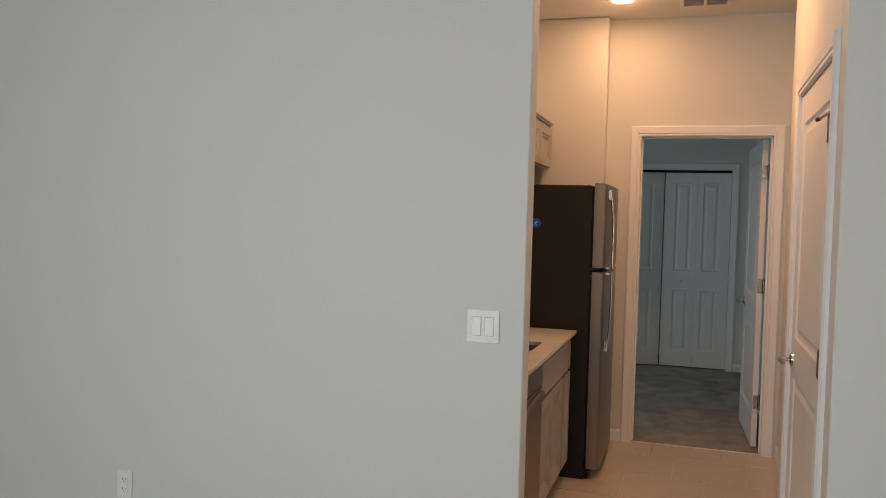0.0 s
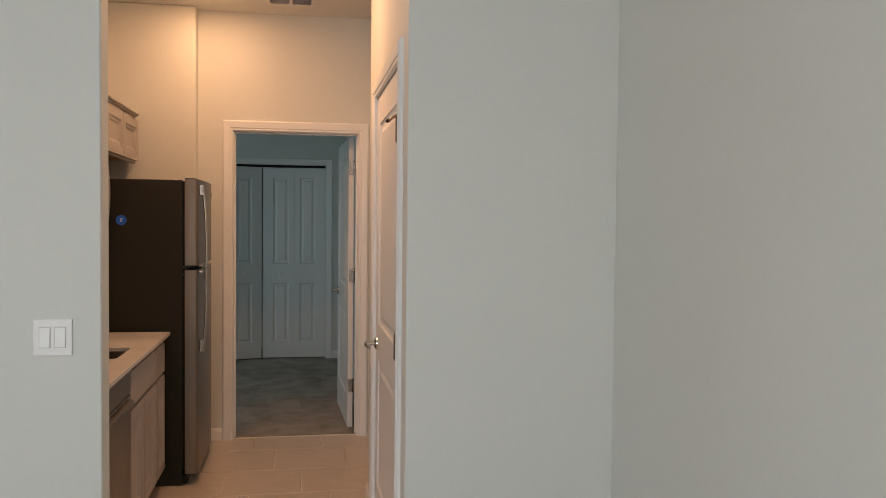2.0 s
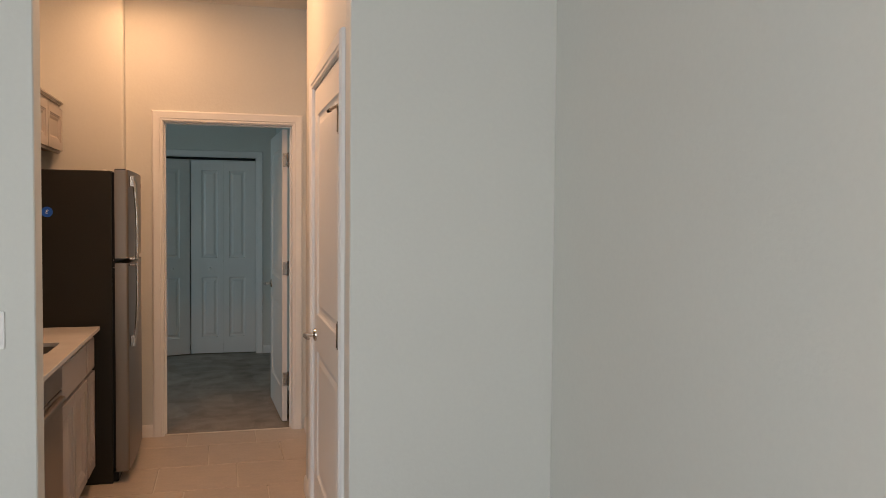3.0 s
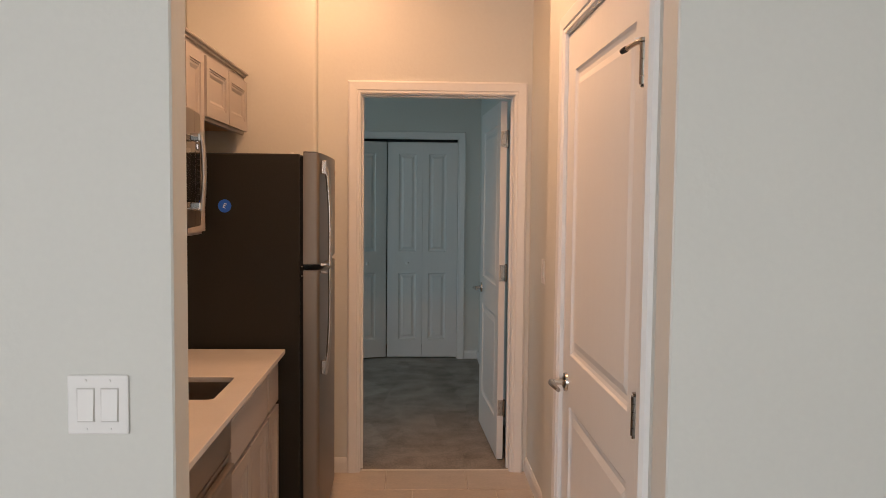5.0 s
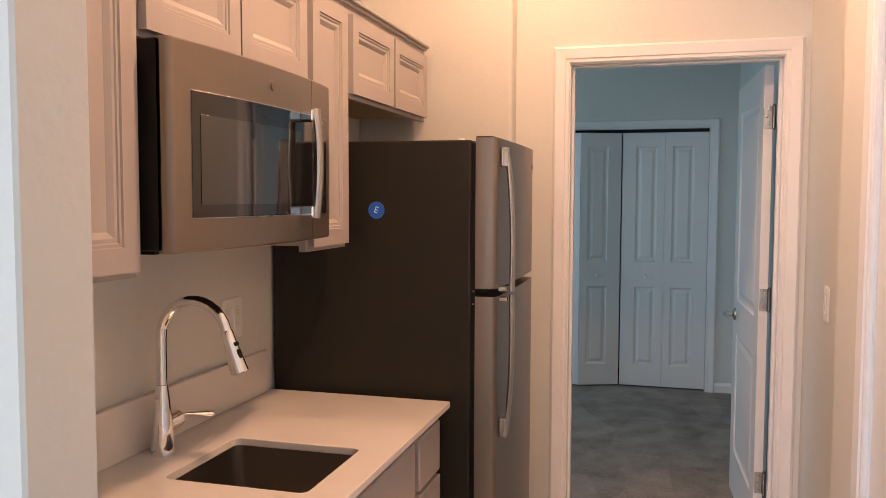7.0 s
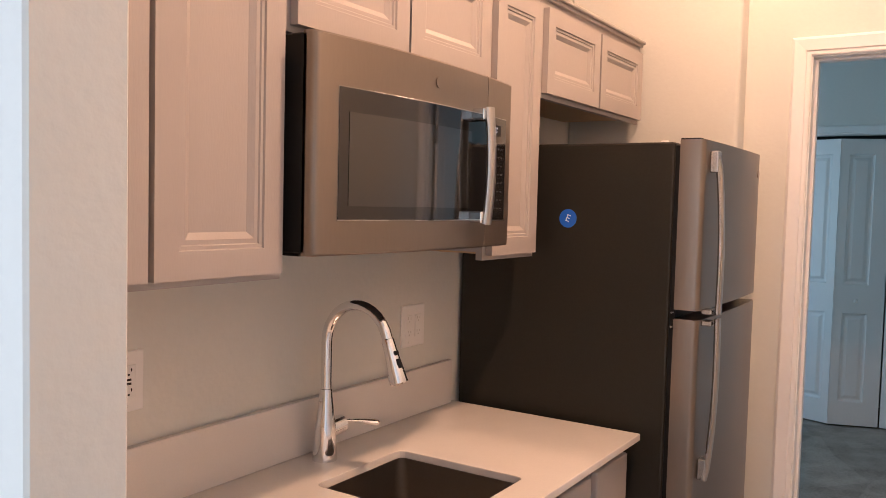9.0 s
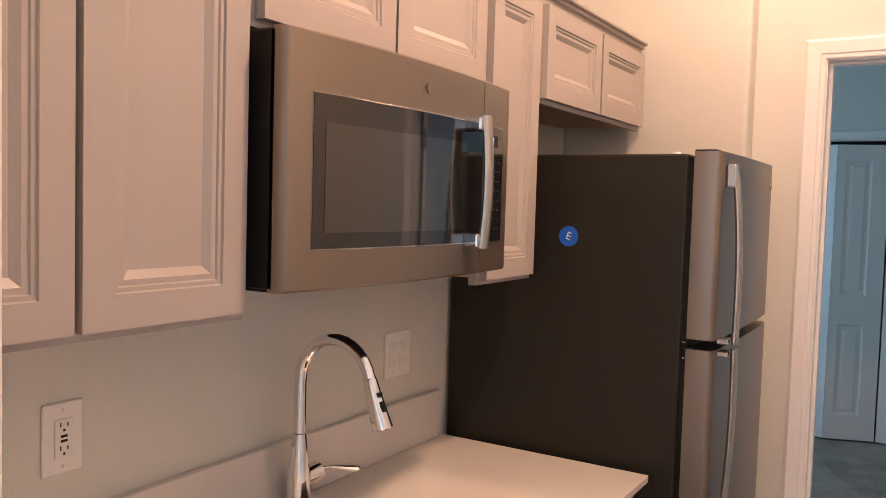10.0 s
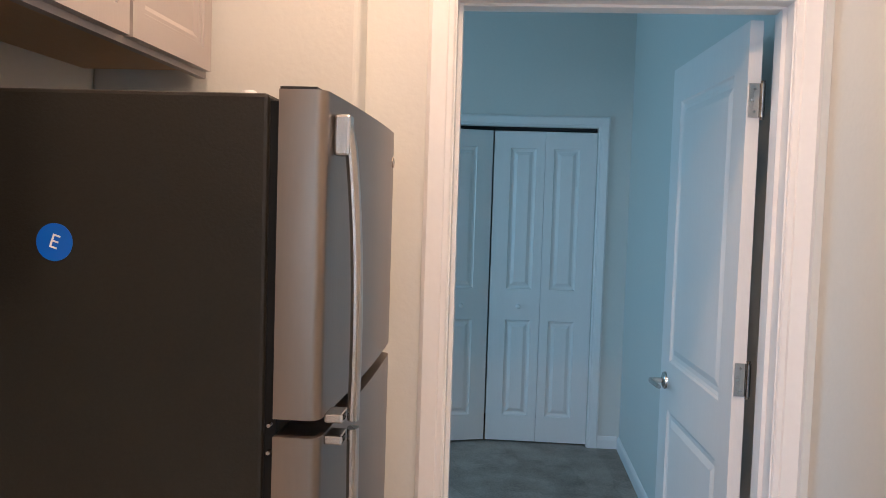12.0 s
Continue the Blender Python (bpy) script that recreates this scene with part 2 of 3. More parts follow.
structure("wall_pantry_back", box(fresh(), 1.24, OW1, 0, 1.36, 6.3, CEIL), M_WALL, "plain painted wall closing the pantry", "wall")
structure("wall_kitchen_right", box(fresh(), RX, PEND, 0, RX + 0.12, KY, CEIL), M_WALL, "pale painted kitchen wall with a light switch", "wall")
structure("wall_bedroom_right", box(fresh(), BX, DW1, 0, BX + 0.12, BY + 0.12, CEIL), M_WALL, "pale painted bedroom wall behind the open door", "wall")
bm = fresh()
box(bm, CX1, BY, 0, BX, BY + 0.12, CEIL)
box(bm, -3.0, BY, 0, CX0, BY + 0.12, CEIL)
box(bm, CX0, BY, CH, CX1, BY + 0.12, CEIL)
structure("wall_closet", bm, M_WALL, "pale painted bedroom wall around the closet", "wall")
structure("wall_closet_back", box(fresh(), -0.985, 9.86, 0, 0.5, 9.95, CEIL), M_WALL, "plain wall inside the closet", "wall")
structure("wall_closet_side", box(fresh(), 0.42, BY + 0.12, 0, 0.5, 9.86, CEIL), M_WALL, "plain wall inside the closet", "wall")
structure("wall_closet_side_b", box(fresh(), -0.985, BY + 0.12, 0, CX0, 9.86, CEIL), M_WALL, "plain wall inside the closet", "wall")
bm = fresh()
for a in ((DW1, 0, 6.9, CEIL), (8.3, 0, BY + 0.12, CEIL), (6.9, 0, 8.3, 0.7), (6.9, 2.3, 8.3, CEIL)):
    box(bm, -3.06, a[0], a[1], -2.94, a[2], a[3])
structure("wall_bedroom_left", bm, M_WALL, "painted bedroom wall with a window opening", "wall")
structure("wall_bedroom_front", box(fresh(), -3.06, KY, 0, KX - 0.12, DW1, CEIL), M_WALL, "plain painted bedroom wall", "wall")
structure("ceiling", box(fresh(), -3.22, -3.3, CEIL, 1.36, 9.95, CEIL + 0.1), M_CEIL, "smooth off-white painted ceiling", "ceiling")
structure("floor_living", box(fresh(), -3.22, -3.3, -0.1, 1.36, OW0, 0), M_CARPET, "grey cut-pile living room carpet", "carpet")
structure("floor_bedroom", box(fresh(), -3.06, 6.005, -0.1, 1.36, 9.95, 0.006), M_CARPET, "grey cut-pile bedroom carpet with brushed marks", "carpet")
kitchen_floor = structure("floor_kitchen", box(fresh(), KX - 0.12, OW0, -0.1, 1.36, 6.005, -0.004), M_GROUT, "beige porcelain tile kitchen floor with pale grout", "floor")


# ---- casings, jambs, baseboards ----
CAS = ((0.0, 0.0), (0.0, 0.010), (0.004, 0.013), (0.015, 0.013), (0.019, 0.017), (0.057, 0.020), (0.067, 0.012), (0.067, 0.0))


def casing_bm(width, height, w0=0.0):
    """A mitred three-sided casing round an opening in the x-z plane, front to -y, profile from the opening outward."""
    bm = fresh()
    path = [((w0, 0), (-1, 0)), ((w0, height), (-1, 1)), ((w0 + width, height), (1, 1)), ((w0 + width, 0), (1, 0))]
    rings = []
    for (x, z), (dx, dz) in path:
        rings.append([bm.verts.new((x + dx * (o + 0.004), -d, z + dz * (o + 0.004))) for o, d in CAS])
    for r, s in zip(rings, rings[1:]):
        for k in range(len(CAS) - 1):
            bm.faces.new((r[k], r[k + 1], s[k + 1], s[k]))
    return bm


def set_at(ob, m):
    ob.matrix_world = m
    return ob


set_at(structure("trim_doorway", casing_bm(DX1 - DX0, DH), M_TRIM, "white moulded door casing", "door casing"), pose(DX0, KY, 0))
set_at(structure("trim_doorway_bedroom", casing_bm(DX1 - DX0, DH), M_TRIM, "white moulded door casing", "door casing"), pose(DX1, DW1, 0, 0, 0, 180))
bm = fresh()
box(bm, DX0 - 0.02, KY - 0.002, 0, DX0, DW1 + 0.002, DH)
box(bm, DX1, KY - 0.002, 0, DX1 + 0.02, DW1 + 0.002, DH)
box(bm, DX0 - 0.02, KY - 0.002, DH, DX1 + 0.02, DW1 + 0.002, DH + 0.02)
box(bm, DX0, KY + 0.05, 0, DX0 + 0.011, KY + 0.085, DH - 0.001)
box(bm, DX1 - 0.011, KY + 0.05, 0, DX1, KY + 0.085, DH - 0.001)
box(bm, DX0 + 0.011, KY + 0.05, DH - 0.007, DX1 - 0.011, KY + 0.085, DH)
structure("trim_doorway_jamb", bm, M_TRIM, "white painted door jamb with stop", "door jamb")
set_at(structure("trim_pantry", casing_bm(PY1 - PY0, DH), M_TRIM, "white moulded door casing", "door casing"), pose(PX, PY1, 0, 0, 0, -90))
bm = fresh()
box(bm, PX - 0.002, PY0 - 0.02, 0, PX + 0.12, PY0, DH)
box(bm, PX - 0.002, PY1, 0, PX + 0.12, PY1 + 0.02, DH)
box(bm, PX - 0.002, PY0 - 0.02, DH, PX + 0.12, PY1 + 0.02, DH + 0.02)
structure("trim_pantry_jamb", bm, M_TRIM, "white painted door jamb", "door jamb")
set_at(structure("trim_closet", casing_bm(CX1 - CX0, CH), M_TRIM, "white moulded closet casing", "door casing"), pose(CX0, BY, 0))


def baseboard(name, x0, y0, x1, y1, nx, ny, h=0.085):
    """A moulded baseboard along a wall from (x0, y0) to (x1, y1); (nx, ny) points into the room."""
    bm = fresh()
    prof = ((0, 0), (0.013, 0), (0.013, h - 0.025), (0.009, h - 0.012), (0.005, h - 0.004), (0, h))
    a = [bm.verts.new((x0 + nx * d, y0 + ny * d, z)) for d, z in prof]
    b = [bm.verts.new((x1 + nx * d, y1 + ny * d, z)) for d, z in prof]
    for k in range(len(prof) - 1):
        bm.faces.new((a[k], a[k + 1], b[k + 1], b[k]))
    bm.faces.new(a)
    bm.faces.new(b[::-1])
    return structure(name, bm, M_TRIM, "white moulded baseboard", "baseboard")


baseboard("baseboard_chase", -1.18, 5.87, -0.525, 5.87, 0, -1)
baseboard("baseboard_chase_end", -0.525, 5.857, -0.525, KY, 1, 0)
baseboard("baseboard_end", -0.511, KY, DX0 - 0.072, KY, 0, -1)
baseboard("baseboard_right", RX, PEND, RX, KY, -1, 0)
baseboard("baseboard_pantry", PX, PY1 + 0.072, PX, PEND, -1, 0)
baseboard("baseboard_pantry_near", PX, OW0, PX, PY0 - 0.072, -1, 0)
baseboard("baseboard_opening_a", -3.1, OW0, OPEN_L, OW0, 0, -1)
baseboard("baseboard_opening_b", OPEN_R, OW0, 1.24, OW0, 0, -1)
baseboard("baseboard_bedroom", BX, DW1, BX, BY, -1, 0)
baseboard("baseboard_closet", CX1 + 0.072, BY, BX - 0.013, BY, 0, -1)


# ---- windows that close the rooms; the living side one is added ----
def window(name, width, height, m):
    w = tagged(new(name), "unseen white framed window with clear panes", "window", "", "structure")
    w.matrix_world = m
    bm = fresh()
    for a in ((0, 0, 0.05, height), (width - 0.05, 0, width, height), (0.05, 0, width - 0.05, 0.05), (0.05, height - 0.05, width - 0.05, height), (width / 2 - 0.025, 0.05, width / 2 + 0.025, height - 0.05)):
        box(bm, a[0], 0.03, a[1], a[2], 0.08, a[3])
    part("window_frame", bm, M_TRIM, w)
    return w


window("window_living", 2.4, 1.7, pose(-2.7, -3.3, 0.6))
# added out of view, only to frame the side fill light
window("window_living_side_added", 1.6, 1.6, pose(-3.22, 0.1, 0.65, 0, 0, -90))
window("window_bedroom", 1.4, 1.6, pose(-3.06, 8.3, 0.7, 0, 0, -90))

# ---- doors ----
DOORPROF = ((0.0, 0.0), (0.006, 0.006), (0.016, 0.009), (0.030, 0.009), (0.052, 0.003), (0.06, 0.003))


def two_panel(name, width, height, label, m, kind="structure"):
    ob = tagged(part(name, panel_slab(fresh(), width, height, 0.035, [(0.115, 0.22, width - 0.115, 0.81), (0.115, 0.98, width - 0.115, height - 0.125)], DOORPROF, both=True), M_DOOR), label, "door", "", kind)
    ob.matrix_world = m
    return ob


def lever(parent, x, z, side, toward, y):
    """A lever handle: round rose and a straight lever. side: -1 front, 1 back face; toward: direction of the lever along x."""
    bm = fresh()
    cyl(bm, (x, y, z), (x, y + side * 0.008, z), 0.032, 0.030, 28)
    cyl(bm, (x, y + side * 0.008, z), (x, y + side * 0.014, z), 0.026, 0.016, 28)
    cyl(bm, (x, y + side * 0.012, z), (x, y + side * 0.05, z), 0.010, 0.010, 16)
    handle = part("door_handle", bm, M_NICKEL, parent, "satin nickel lever handle", True)
    bm = fresh()
    tube(bm, [(x, y + side * 0.05, z), (x + toward * 0.02, y + side * 0.054, z), (x + toward * 0.06, y + side * 0.052, z - 0.001), (x + toward * 0.105, y + side * 0.046, z - 0.003)], [0.011, 0.010, 0.008, 0.007], 14)
    part("lever", bm, M_NICKEL, handle, "", True)


def butt_hinge(parent, x, y, z, leaf, h=0.09, rad=0.0080):
    """Hinge barrel upright at (x, y), with finial tips, and a screwed leaf toward the given (dx, dy)."""
    bm = fresh()
    n = 5
    for k in range(n):
        cyl(bm, (x, y, z - h / 2 + k * h / n + 0.0006), (x, y, z - h / 2 + (k + 1) * h / n - 0.0006), rad, None, 14)
    cyl(bm, (x, y, z + h / 2), (x, y, z + h / 2 + 0.007), rad * 0.55, rad * 0.85, 12)
    cyl(bm, (x, y, z - h / 2 - 0.006), (x, y, z - h / 2), rad * 0.8, rad * 0.55, 12)
    hg = part("hinge", bm, M_HINGE, parent, "satin nickel butt hinge", True)
    bm = fresh()
    dx, dy = leaf
    px, py = abs(dy) * 0.0015, abs(dx) * 0.0015
    box(bm, min(x, x + dx) - px, min(y, y + dy) - py, z - h / 2, max(x, x + dx) + px, max(y, y + dy) + py, z + h / 2)
    part("leaf", bm, M_NICKEL, hg)
    for dz in (-0.03, 0.0, 0.03):
        bm = fresh()
        s = 0.55 if dz else 0.75
        c = Vector((x + dx * s, y + dy * s, z + dz))
        nrm = Vector((-1 if dy else 0, -1 if dx else 0, 0))
        cyl(bm, c + nrm * 0.001, c + nrm * 0.0025, 0.0038, 0.003, 10)
        part("screw", bm, M_STEEL, hg, "", True)


# pantry door: hinged at the end toward the living room, face to the hall
pd = two_panel("door_pantry", PY1 - PY0 - 0.006, DH - 0.015, "closed white two-panel pantry door with nickel lever", pose(PX + 0.002, PY1 - 0.003, 0.01, 0, 0, -90))
PW = PY1 - PY0 - 0.006
lever(pd, 0.065, 0.880, -1, 1, 0.0)
for hz in (0.22, 1.0, 1.79):
    butt_hinge(pd, PW - 0.008, -0.010, hz, (0.011, 0.0), 0.092, 0.0108)
bm = fresh()
cyl(bm, (PW - 0.008, -0.010, 1.838), (PW - 0.008, -0.010, 1.846), 0.013, 0.012, 18)
tube(bm, [(PW - 0.010, -0.012, 1.842), (PW - 0.03, -0.024, 1.838), (PW - 0.058, -0.038, 1.830)], [0.007, 0.006, 0.0055], 12)
stop = part("door_stop", bm, M_NICKEL, pd, "hinge-pin door stop with rubber tips", True)
bm = fresh()
cyl(bm, (PW - 0.058, -0.038, 1.830), (PW - 0.072, -0.045, 1.826), 0.0075, 0.006, 14)
part("tip", bm, M_HOLE, stop, "dark rubber tip", True)
bm = fresh()
cyl(bm, (PW - 0.040, -0.024, 1.842), (PW - 0.046, -0.006, 1.848), 0.0085, 0.010, 14)
part("tip", bm, M_PLATE, stop, "white rubber tip", True)

# bedroom door: open about a right angle, hinged on the right jamb
bd = two_panel("door_bedroom", 0.81, DH - 0.02, "open white two-panel bedroom door with nickel hinges", pose(DX1 - 0.016, DW1 + 0.042, 0.015, 0, 0, 92.5))
lever(bd, 0.735, 0.905, 1, -1, 0.035)
lever(bd, 0.735, 0.905, -1, -1, 0.0)
for hz in (0.295, 1.066, 1.815):
    butt_hinge(bd, -0.004, -0.004, hz, (0.0, 0.036))


# bifold closet leaves: wide outer stiles, narrow stiles at the folding joint
def bifold(x, y, rz, w, fold_right, label, knob):
    u0, u1 = (0.104, w - 0.055) if fold_right else (0.055, w - 0.104)
    leaf = tagged(part("closet_door", panel_slab(fresh(), w, 1.99, 0.03, [(u0, 0.165, u1, 0.785), (u0, 0.985, u1, 1.885)], BIPROF), M_DOOR), label, "closet door", "bifold closet leaves")
    leaf.matrix_world = pose(x, y, 0.018, 0, 0, rz)
    if knob is not None:
        bm = fresh()
        cyl(bm, (knob, 0, 0.875), (knob, -0.014, 0.875), 0.007, 0.007, 14)
        cyl(bm, (knob, -0.014, 0.875), (knob, -0.024, 0.875), 0.013, 0.016, 18)
        cyl(bm, (knob, -0.024, 0.875), (knob, -0.029, 0.875), 0.016, 0.009, 18)
        part("knob", bm, M_PLATE, leaf, "small round white knob", True)


BIPROF = ((0.0, 0.0), (0.005, 0.007), (0.014, 0.011), (0.024, 0.011), (0.044, 0.002), (0.05, 0.002))
LW = 0.3215
bifold(CX1 - 0.002 - LW, BY + 0.022, 0, LW, False, "white two-panel bifold closet leaf, closed", None)
bifold(CX1 - 0.004 - 2 * LW, BY + 0.022, 0, LW, True, "white two-panel bifold closet leaf with round knob", 0.185)
tilt = 20
cx = LW * math.cos(radians(tilt))
cr = CX1 - 0.014 - 2 * LW
bifold(cr - cx, BY + 0.022 - LW * math.sin(radians(tilt)), tilt, LW, False, "white two-panel bifold closet leaf with round knob, folded out", 0.135)
bifold(cr - 0.004 - 2 * cx, BY + 0.022, -tilt, LW, True, "white two-panel bifold closet leaf, folded out", None)
# track coloured black to paint the dark gap above the leaves
structure("trim_closet_track", box(fresh(), CX0 + 0.005, BY + 0.028, CH - 0.02, CX1 - 0.005, BY + 0.058, CH), M_BLACK, "bifold track in the closet head, black for the shaded gap", "track")

# ---- kitchen cabinets ----
CABPROF = ((0.0, 0.0), (0.002, 0.004), (0.008, 0.004), (0.010, 0.007), (0.018, 0.007), (0.030, 0.0145), (0.031, 0.0145))
UF, UD = -0.888, -0.868         # upper face frame and door faces
BF, BD = -0.600, -0.580         # base face frame and door faces


def cab_door(parent, y0, z0, y1, z1, face, frame_w=0.047, name="door"):
    """A recessed-panel door with its front at x = face looking to +x."""
    w, h = y1 - y0, z1 - z0
    f = min(frame_w, w * 0.24, h * 0.3)
    bm = panel_slab(fresh(), w, h, 0.019, [(f, f, w - f, h - f)], CABPROF)
    ob = part(name, bm, M_CAB, parent)
    ob.matrix_basis = pose(face, y0, z0, 0, 0, 90)
    return ob


def upper(y0, y1, z0, z1, doors, label):
    c = thing("wall_cabinet", label, "cabinet", (KX, y0, z0), group="kitchen wall cabinets")
    inv = c.matrix_world.inverted()
    bm = fresh()
    w = 0.016
    box(bm, KX + 0.001, y0, z0 + 0.022, UF - 0.019, y0 + w, z1)
    box(bm, KX + 0.001, y1 - w, z0 + 0.022, UF - 0.019, y1, z1)
    box(bm, KX + 0.001, y0 + w, z1 - w, UF - 0.019, y1 - w, z1)
    box(bm, KX + 0.001, y0 + w, z0 + 0.022, UF - 0.019, y1 - w, z0 + 0.022 + w)
    box(bm, KX + 0.001, y0 + w, z0 + 0.04, KX + 0.008, y1 - w, z1 - w)
    b = part("body", bm, M_CAB, c)
    b.matrix_parent_inverse = inv
    bm = fresh()
    box(bm, UF - 0.019, y0, z0, UF, y0 + 0.038, z1)
    box(bm, UF - 0.019, y1 - 0.038, z0, UF, y1, z1)
    box(bm, UF - 0.019, y0 + 0.038, z0, UF, y1 - 0.038, z0 + 0.04)
    box(bm, UF - 0.019, y0 + 0.038, z1 - 0.04, UF, y1 - 0.038, z1)
    b = part("face_frame", bm, M_CAB, c)
    b.matrix_parent_inverse = inv
    bm = fresh()
    box(bm, KX + 0.01, y0 + w + 0.001, z0 + 0.016, UF - 0.02, y1 - w - 0.001, z0 + 0.0215)
    b = part("underside", bm, M_CABIN, c, "natural wood underside")
    b.matrix_parent_inverse = inv
    for a, d in doors:
        k = cab_door(c, a, z0 + 0.013, d, z1 - 0.026, UD)
        k.matrix_parent_inverse = inv
    bm = fresh()
    box(bm, UF - 0.10, y0, z1 + 0.0005, UF + 0.012, y1, z1 + 0.010)
    box(bm, UF - 0.10, y0, z1 + 0.010, UF + 0.024, y1, z1 + 0.022, 0.003)
    b = part("crown", bm, M_CAB, c, "narrow top moulding")
    b.matrix_parent_inverse = inv
    return c


TOP = 2.098
upper(OW1 + 0.002, 3.922, 1.343, TOP, [(3.334, 3.615), (3.626, 3.908)], "taupe painted two-door wall cabinet above the counter")
upper(3.924, 4.676, 1.803, TOP, [(3.940, 4.296), (4.304, 4.660)], "taupe painted short wall cabinet above the microwave")
upper(4.678, 4.975, 1.343, TOP, [(4.697, 4.957)], "taupe painted narrow single-door wall cabinet")
upper(4.977, 5.835, 1.811, TOP, [(5.000, 5.398), (5.412, 5.815)], "taupe painted short wall cabinet above the refrigerator")


def base(y0, y1, fronts, label):
    c = thing("base_cabinet", label, "cabinet", (KX, y0, 0), group="kitchen base cabinets")
    inv = c.matrix_world.inverted()
    bm = fresh()
    box(bm, KX + 0.002, y0, 0.10, BF - 0.019, y0 + 0.016, 0.8365)
    box(bm, KX + 0.002, y1 - 0.016, 0.10, BF - 0.019, y1, 0.8365)
    box(bm, KX + 0.002, y0 + 0.016, 0.10, BF - 0.019, y1 - 0.016, 0.116)
    b = part("body", bm, M_CAB, c)
    b.matrix_parent_inverse = inv
    bm = fresh()
    box(bm, BF - 0.019, y0, 0.10, BF, y0 + 0.035, 0.8365)
    box(bm, BF - 0.019, y1 - 0.035, 0.10, BF, y1, 0.8365)
    for a, d in ((0.10, 0.135), (0.625, 0.655), (0.80, 0.8365)):
        box(bm, BF - 0.019, y0 + 0.035, a, BF, y1 - 0.035, d)
    b = part("face_frame", bm, M_CAB, c)
    b.matrix_parent_inverse = inv
    bm = box(fresh(), KX + 0.002, y0, 0, BF - 0.06, y1, 0.099)
    b = part("toe_kick", bm, M_BLACK, c, "dark recessed toe kick")
    b.matrix_parent_inverse = inv
    for a, z0, d, z1, kind in fronts:
        if kind == "drawer_front":
            k = part(kind, box(fresh(), BF, a, z0, BD, d, z1, 0.005, 2), M_CAB, c)
        else:
            k = cab_door(c, a, z0, d, z1, BD)
        k.matrix_parent_inverse = inv
    return c


base(4.065, 4.755, [(4.085, 0.648, 4.738, 0.806, "drawer_front"), (4.085, 0.125, 4.406, 0.632, "door"), (4.416, 0.125, 4.738, 0.632, "door")], "taupe painted sink base cabinet with two doors")
base(4.757, 5.010, [(4.774, 0.648, 4.996, 0.806, "drawer_front"), (4.774, 0.125, 4.996, 0.632, "door")], "taupe painted narrow base cabinet with one drawer")

# dishwasher
dw = thing("dishwasher", "slate-coloured built-in dishwasher under the counter", "dishwasher", (KX, 3.45, 0))
inv = dw.matrix_world.inverted()
for nm, b, mt, lb in (
    ("body", box(fresh(), KX + 0.05, 3.455, 0.02, BF - 0.01, 4.055, 0.832), M_BLACK, "black tub housing"),
    ("door", box(fresh(), BF - 0.01, 3.455, 0.11, BD + 0.012, 4.058, 0.725, 0.006, 2), M_SLATE, "slate metal door"),
    ("control_panel", box(fresh(), BF - 0.01, 3.455, 0.73, BD + 0.012, 4.058, 0.832, 0.006, 2), M_SLATE, "slate control strip"),
    ("handle", box(fresh(), BD + 0.012, 3.52, 0.690, BD + 0.036, 3.99, 0.714, 0.007, 2), M_SLATE, "straight slate handle"),
    ("toe_kick", box(fresh(), BF - 0.07, 3.455, 0, BF - 0.05, 4.055, 0.10), M_BLACK, ""),
):
    o = part(nm, b, mt, dw, lb)
    o.matrix_parent_inverse = inv
filler = tagged(part("filler_panel", box(fresh(), KX + 0.01, OW1 + 0.002, 0, BF, 3.448, 0.836), M_CAB), "taupe painted filler panel beside the dishwasher", "cabinet")

# ---- worktop with sink ----
CT, CF, CE = 0.857, -0.556, 5.026
SX0, SX1, SY0, SY1 = -1.005, -0.650, 4.165, 4.492


def rounded(x0, y0, x1, y1, r, n=5):
    pts = []
    for cx, cy, a in ((x1 - r, y1 - r, 0), (x0 + r, y1 - r, 90), (x0 + r, y0 + r, 180), (x1 - r, y0 + r, 270)):
        for k in range(n + 1):
            w = radians(a + 90 * k / n)
            pts.append((cx + r * math.cos(w), cy + r * math.sin(w)))
    return pts


def slab_hole(x0, y0, x1, y1, z0, z1, hole):
    bm = fresh()
    n, per = len(hole), len(hole) // 4
    corners = [(x1, y1), (x0, y1), (x0, y0), (x1, y0)]
    ot, ob_ = [bm.verts.new((*p, z1)) for p in corners], [bm.verts.new((*p, z0)) for p in corners]
    ht, hb_ = [bm.verts.new((*p, z1)) for p in hole], [bm.verts.new((*p, z0)) for p in hole]
    for o, h in ((ot, ht), (ob_, hb_)):
        for k in range(4):
            for i in range(per - 1):
                bm.faces.new((o[k], h[k * per + i], h[k * per + i + 1]))
            j = (k + 1) % 4
            bm.faces.new((o[k], h[k * per + per - 1], h[j * per], o[j]))
    for k in range(4):
        j = (k + 1) % 4
        bm.faces.new((ot[k], ot[j], ob_[j], ob_[k]))
    for k in range(n):
        j = (k + 1) % n
        bm.faces.new((ht[k], ht[j], hb_[j], hb_[k]))
    return bm


top = tagged(part("worktop", slab_hole(KX + 0.002, OW1 + 0.002, CF, CE, CT - 0.02, CT, rounded(SX0, SY0, SX1, SY1, 0.022)), M_QUARTZ), "off-white quartz worktop with undermount sink cutout", "worktop")
bv = top.modifiers.new("edge", "BEVEL")
bv.width, bv.segments, bv.limit_method, bv.angle_limit = 0.0025, 2, "ANGLE", radians(50)
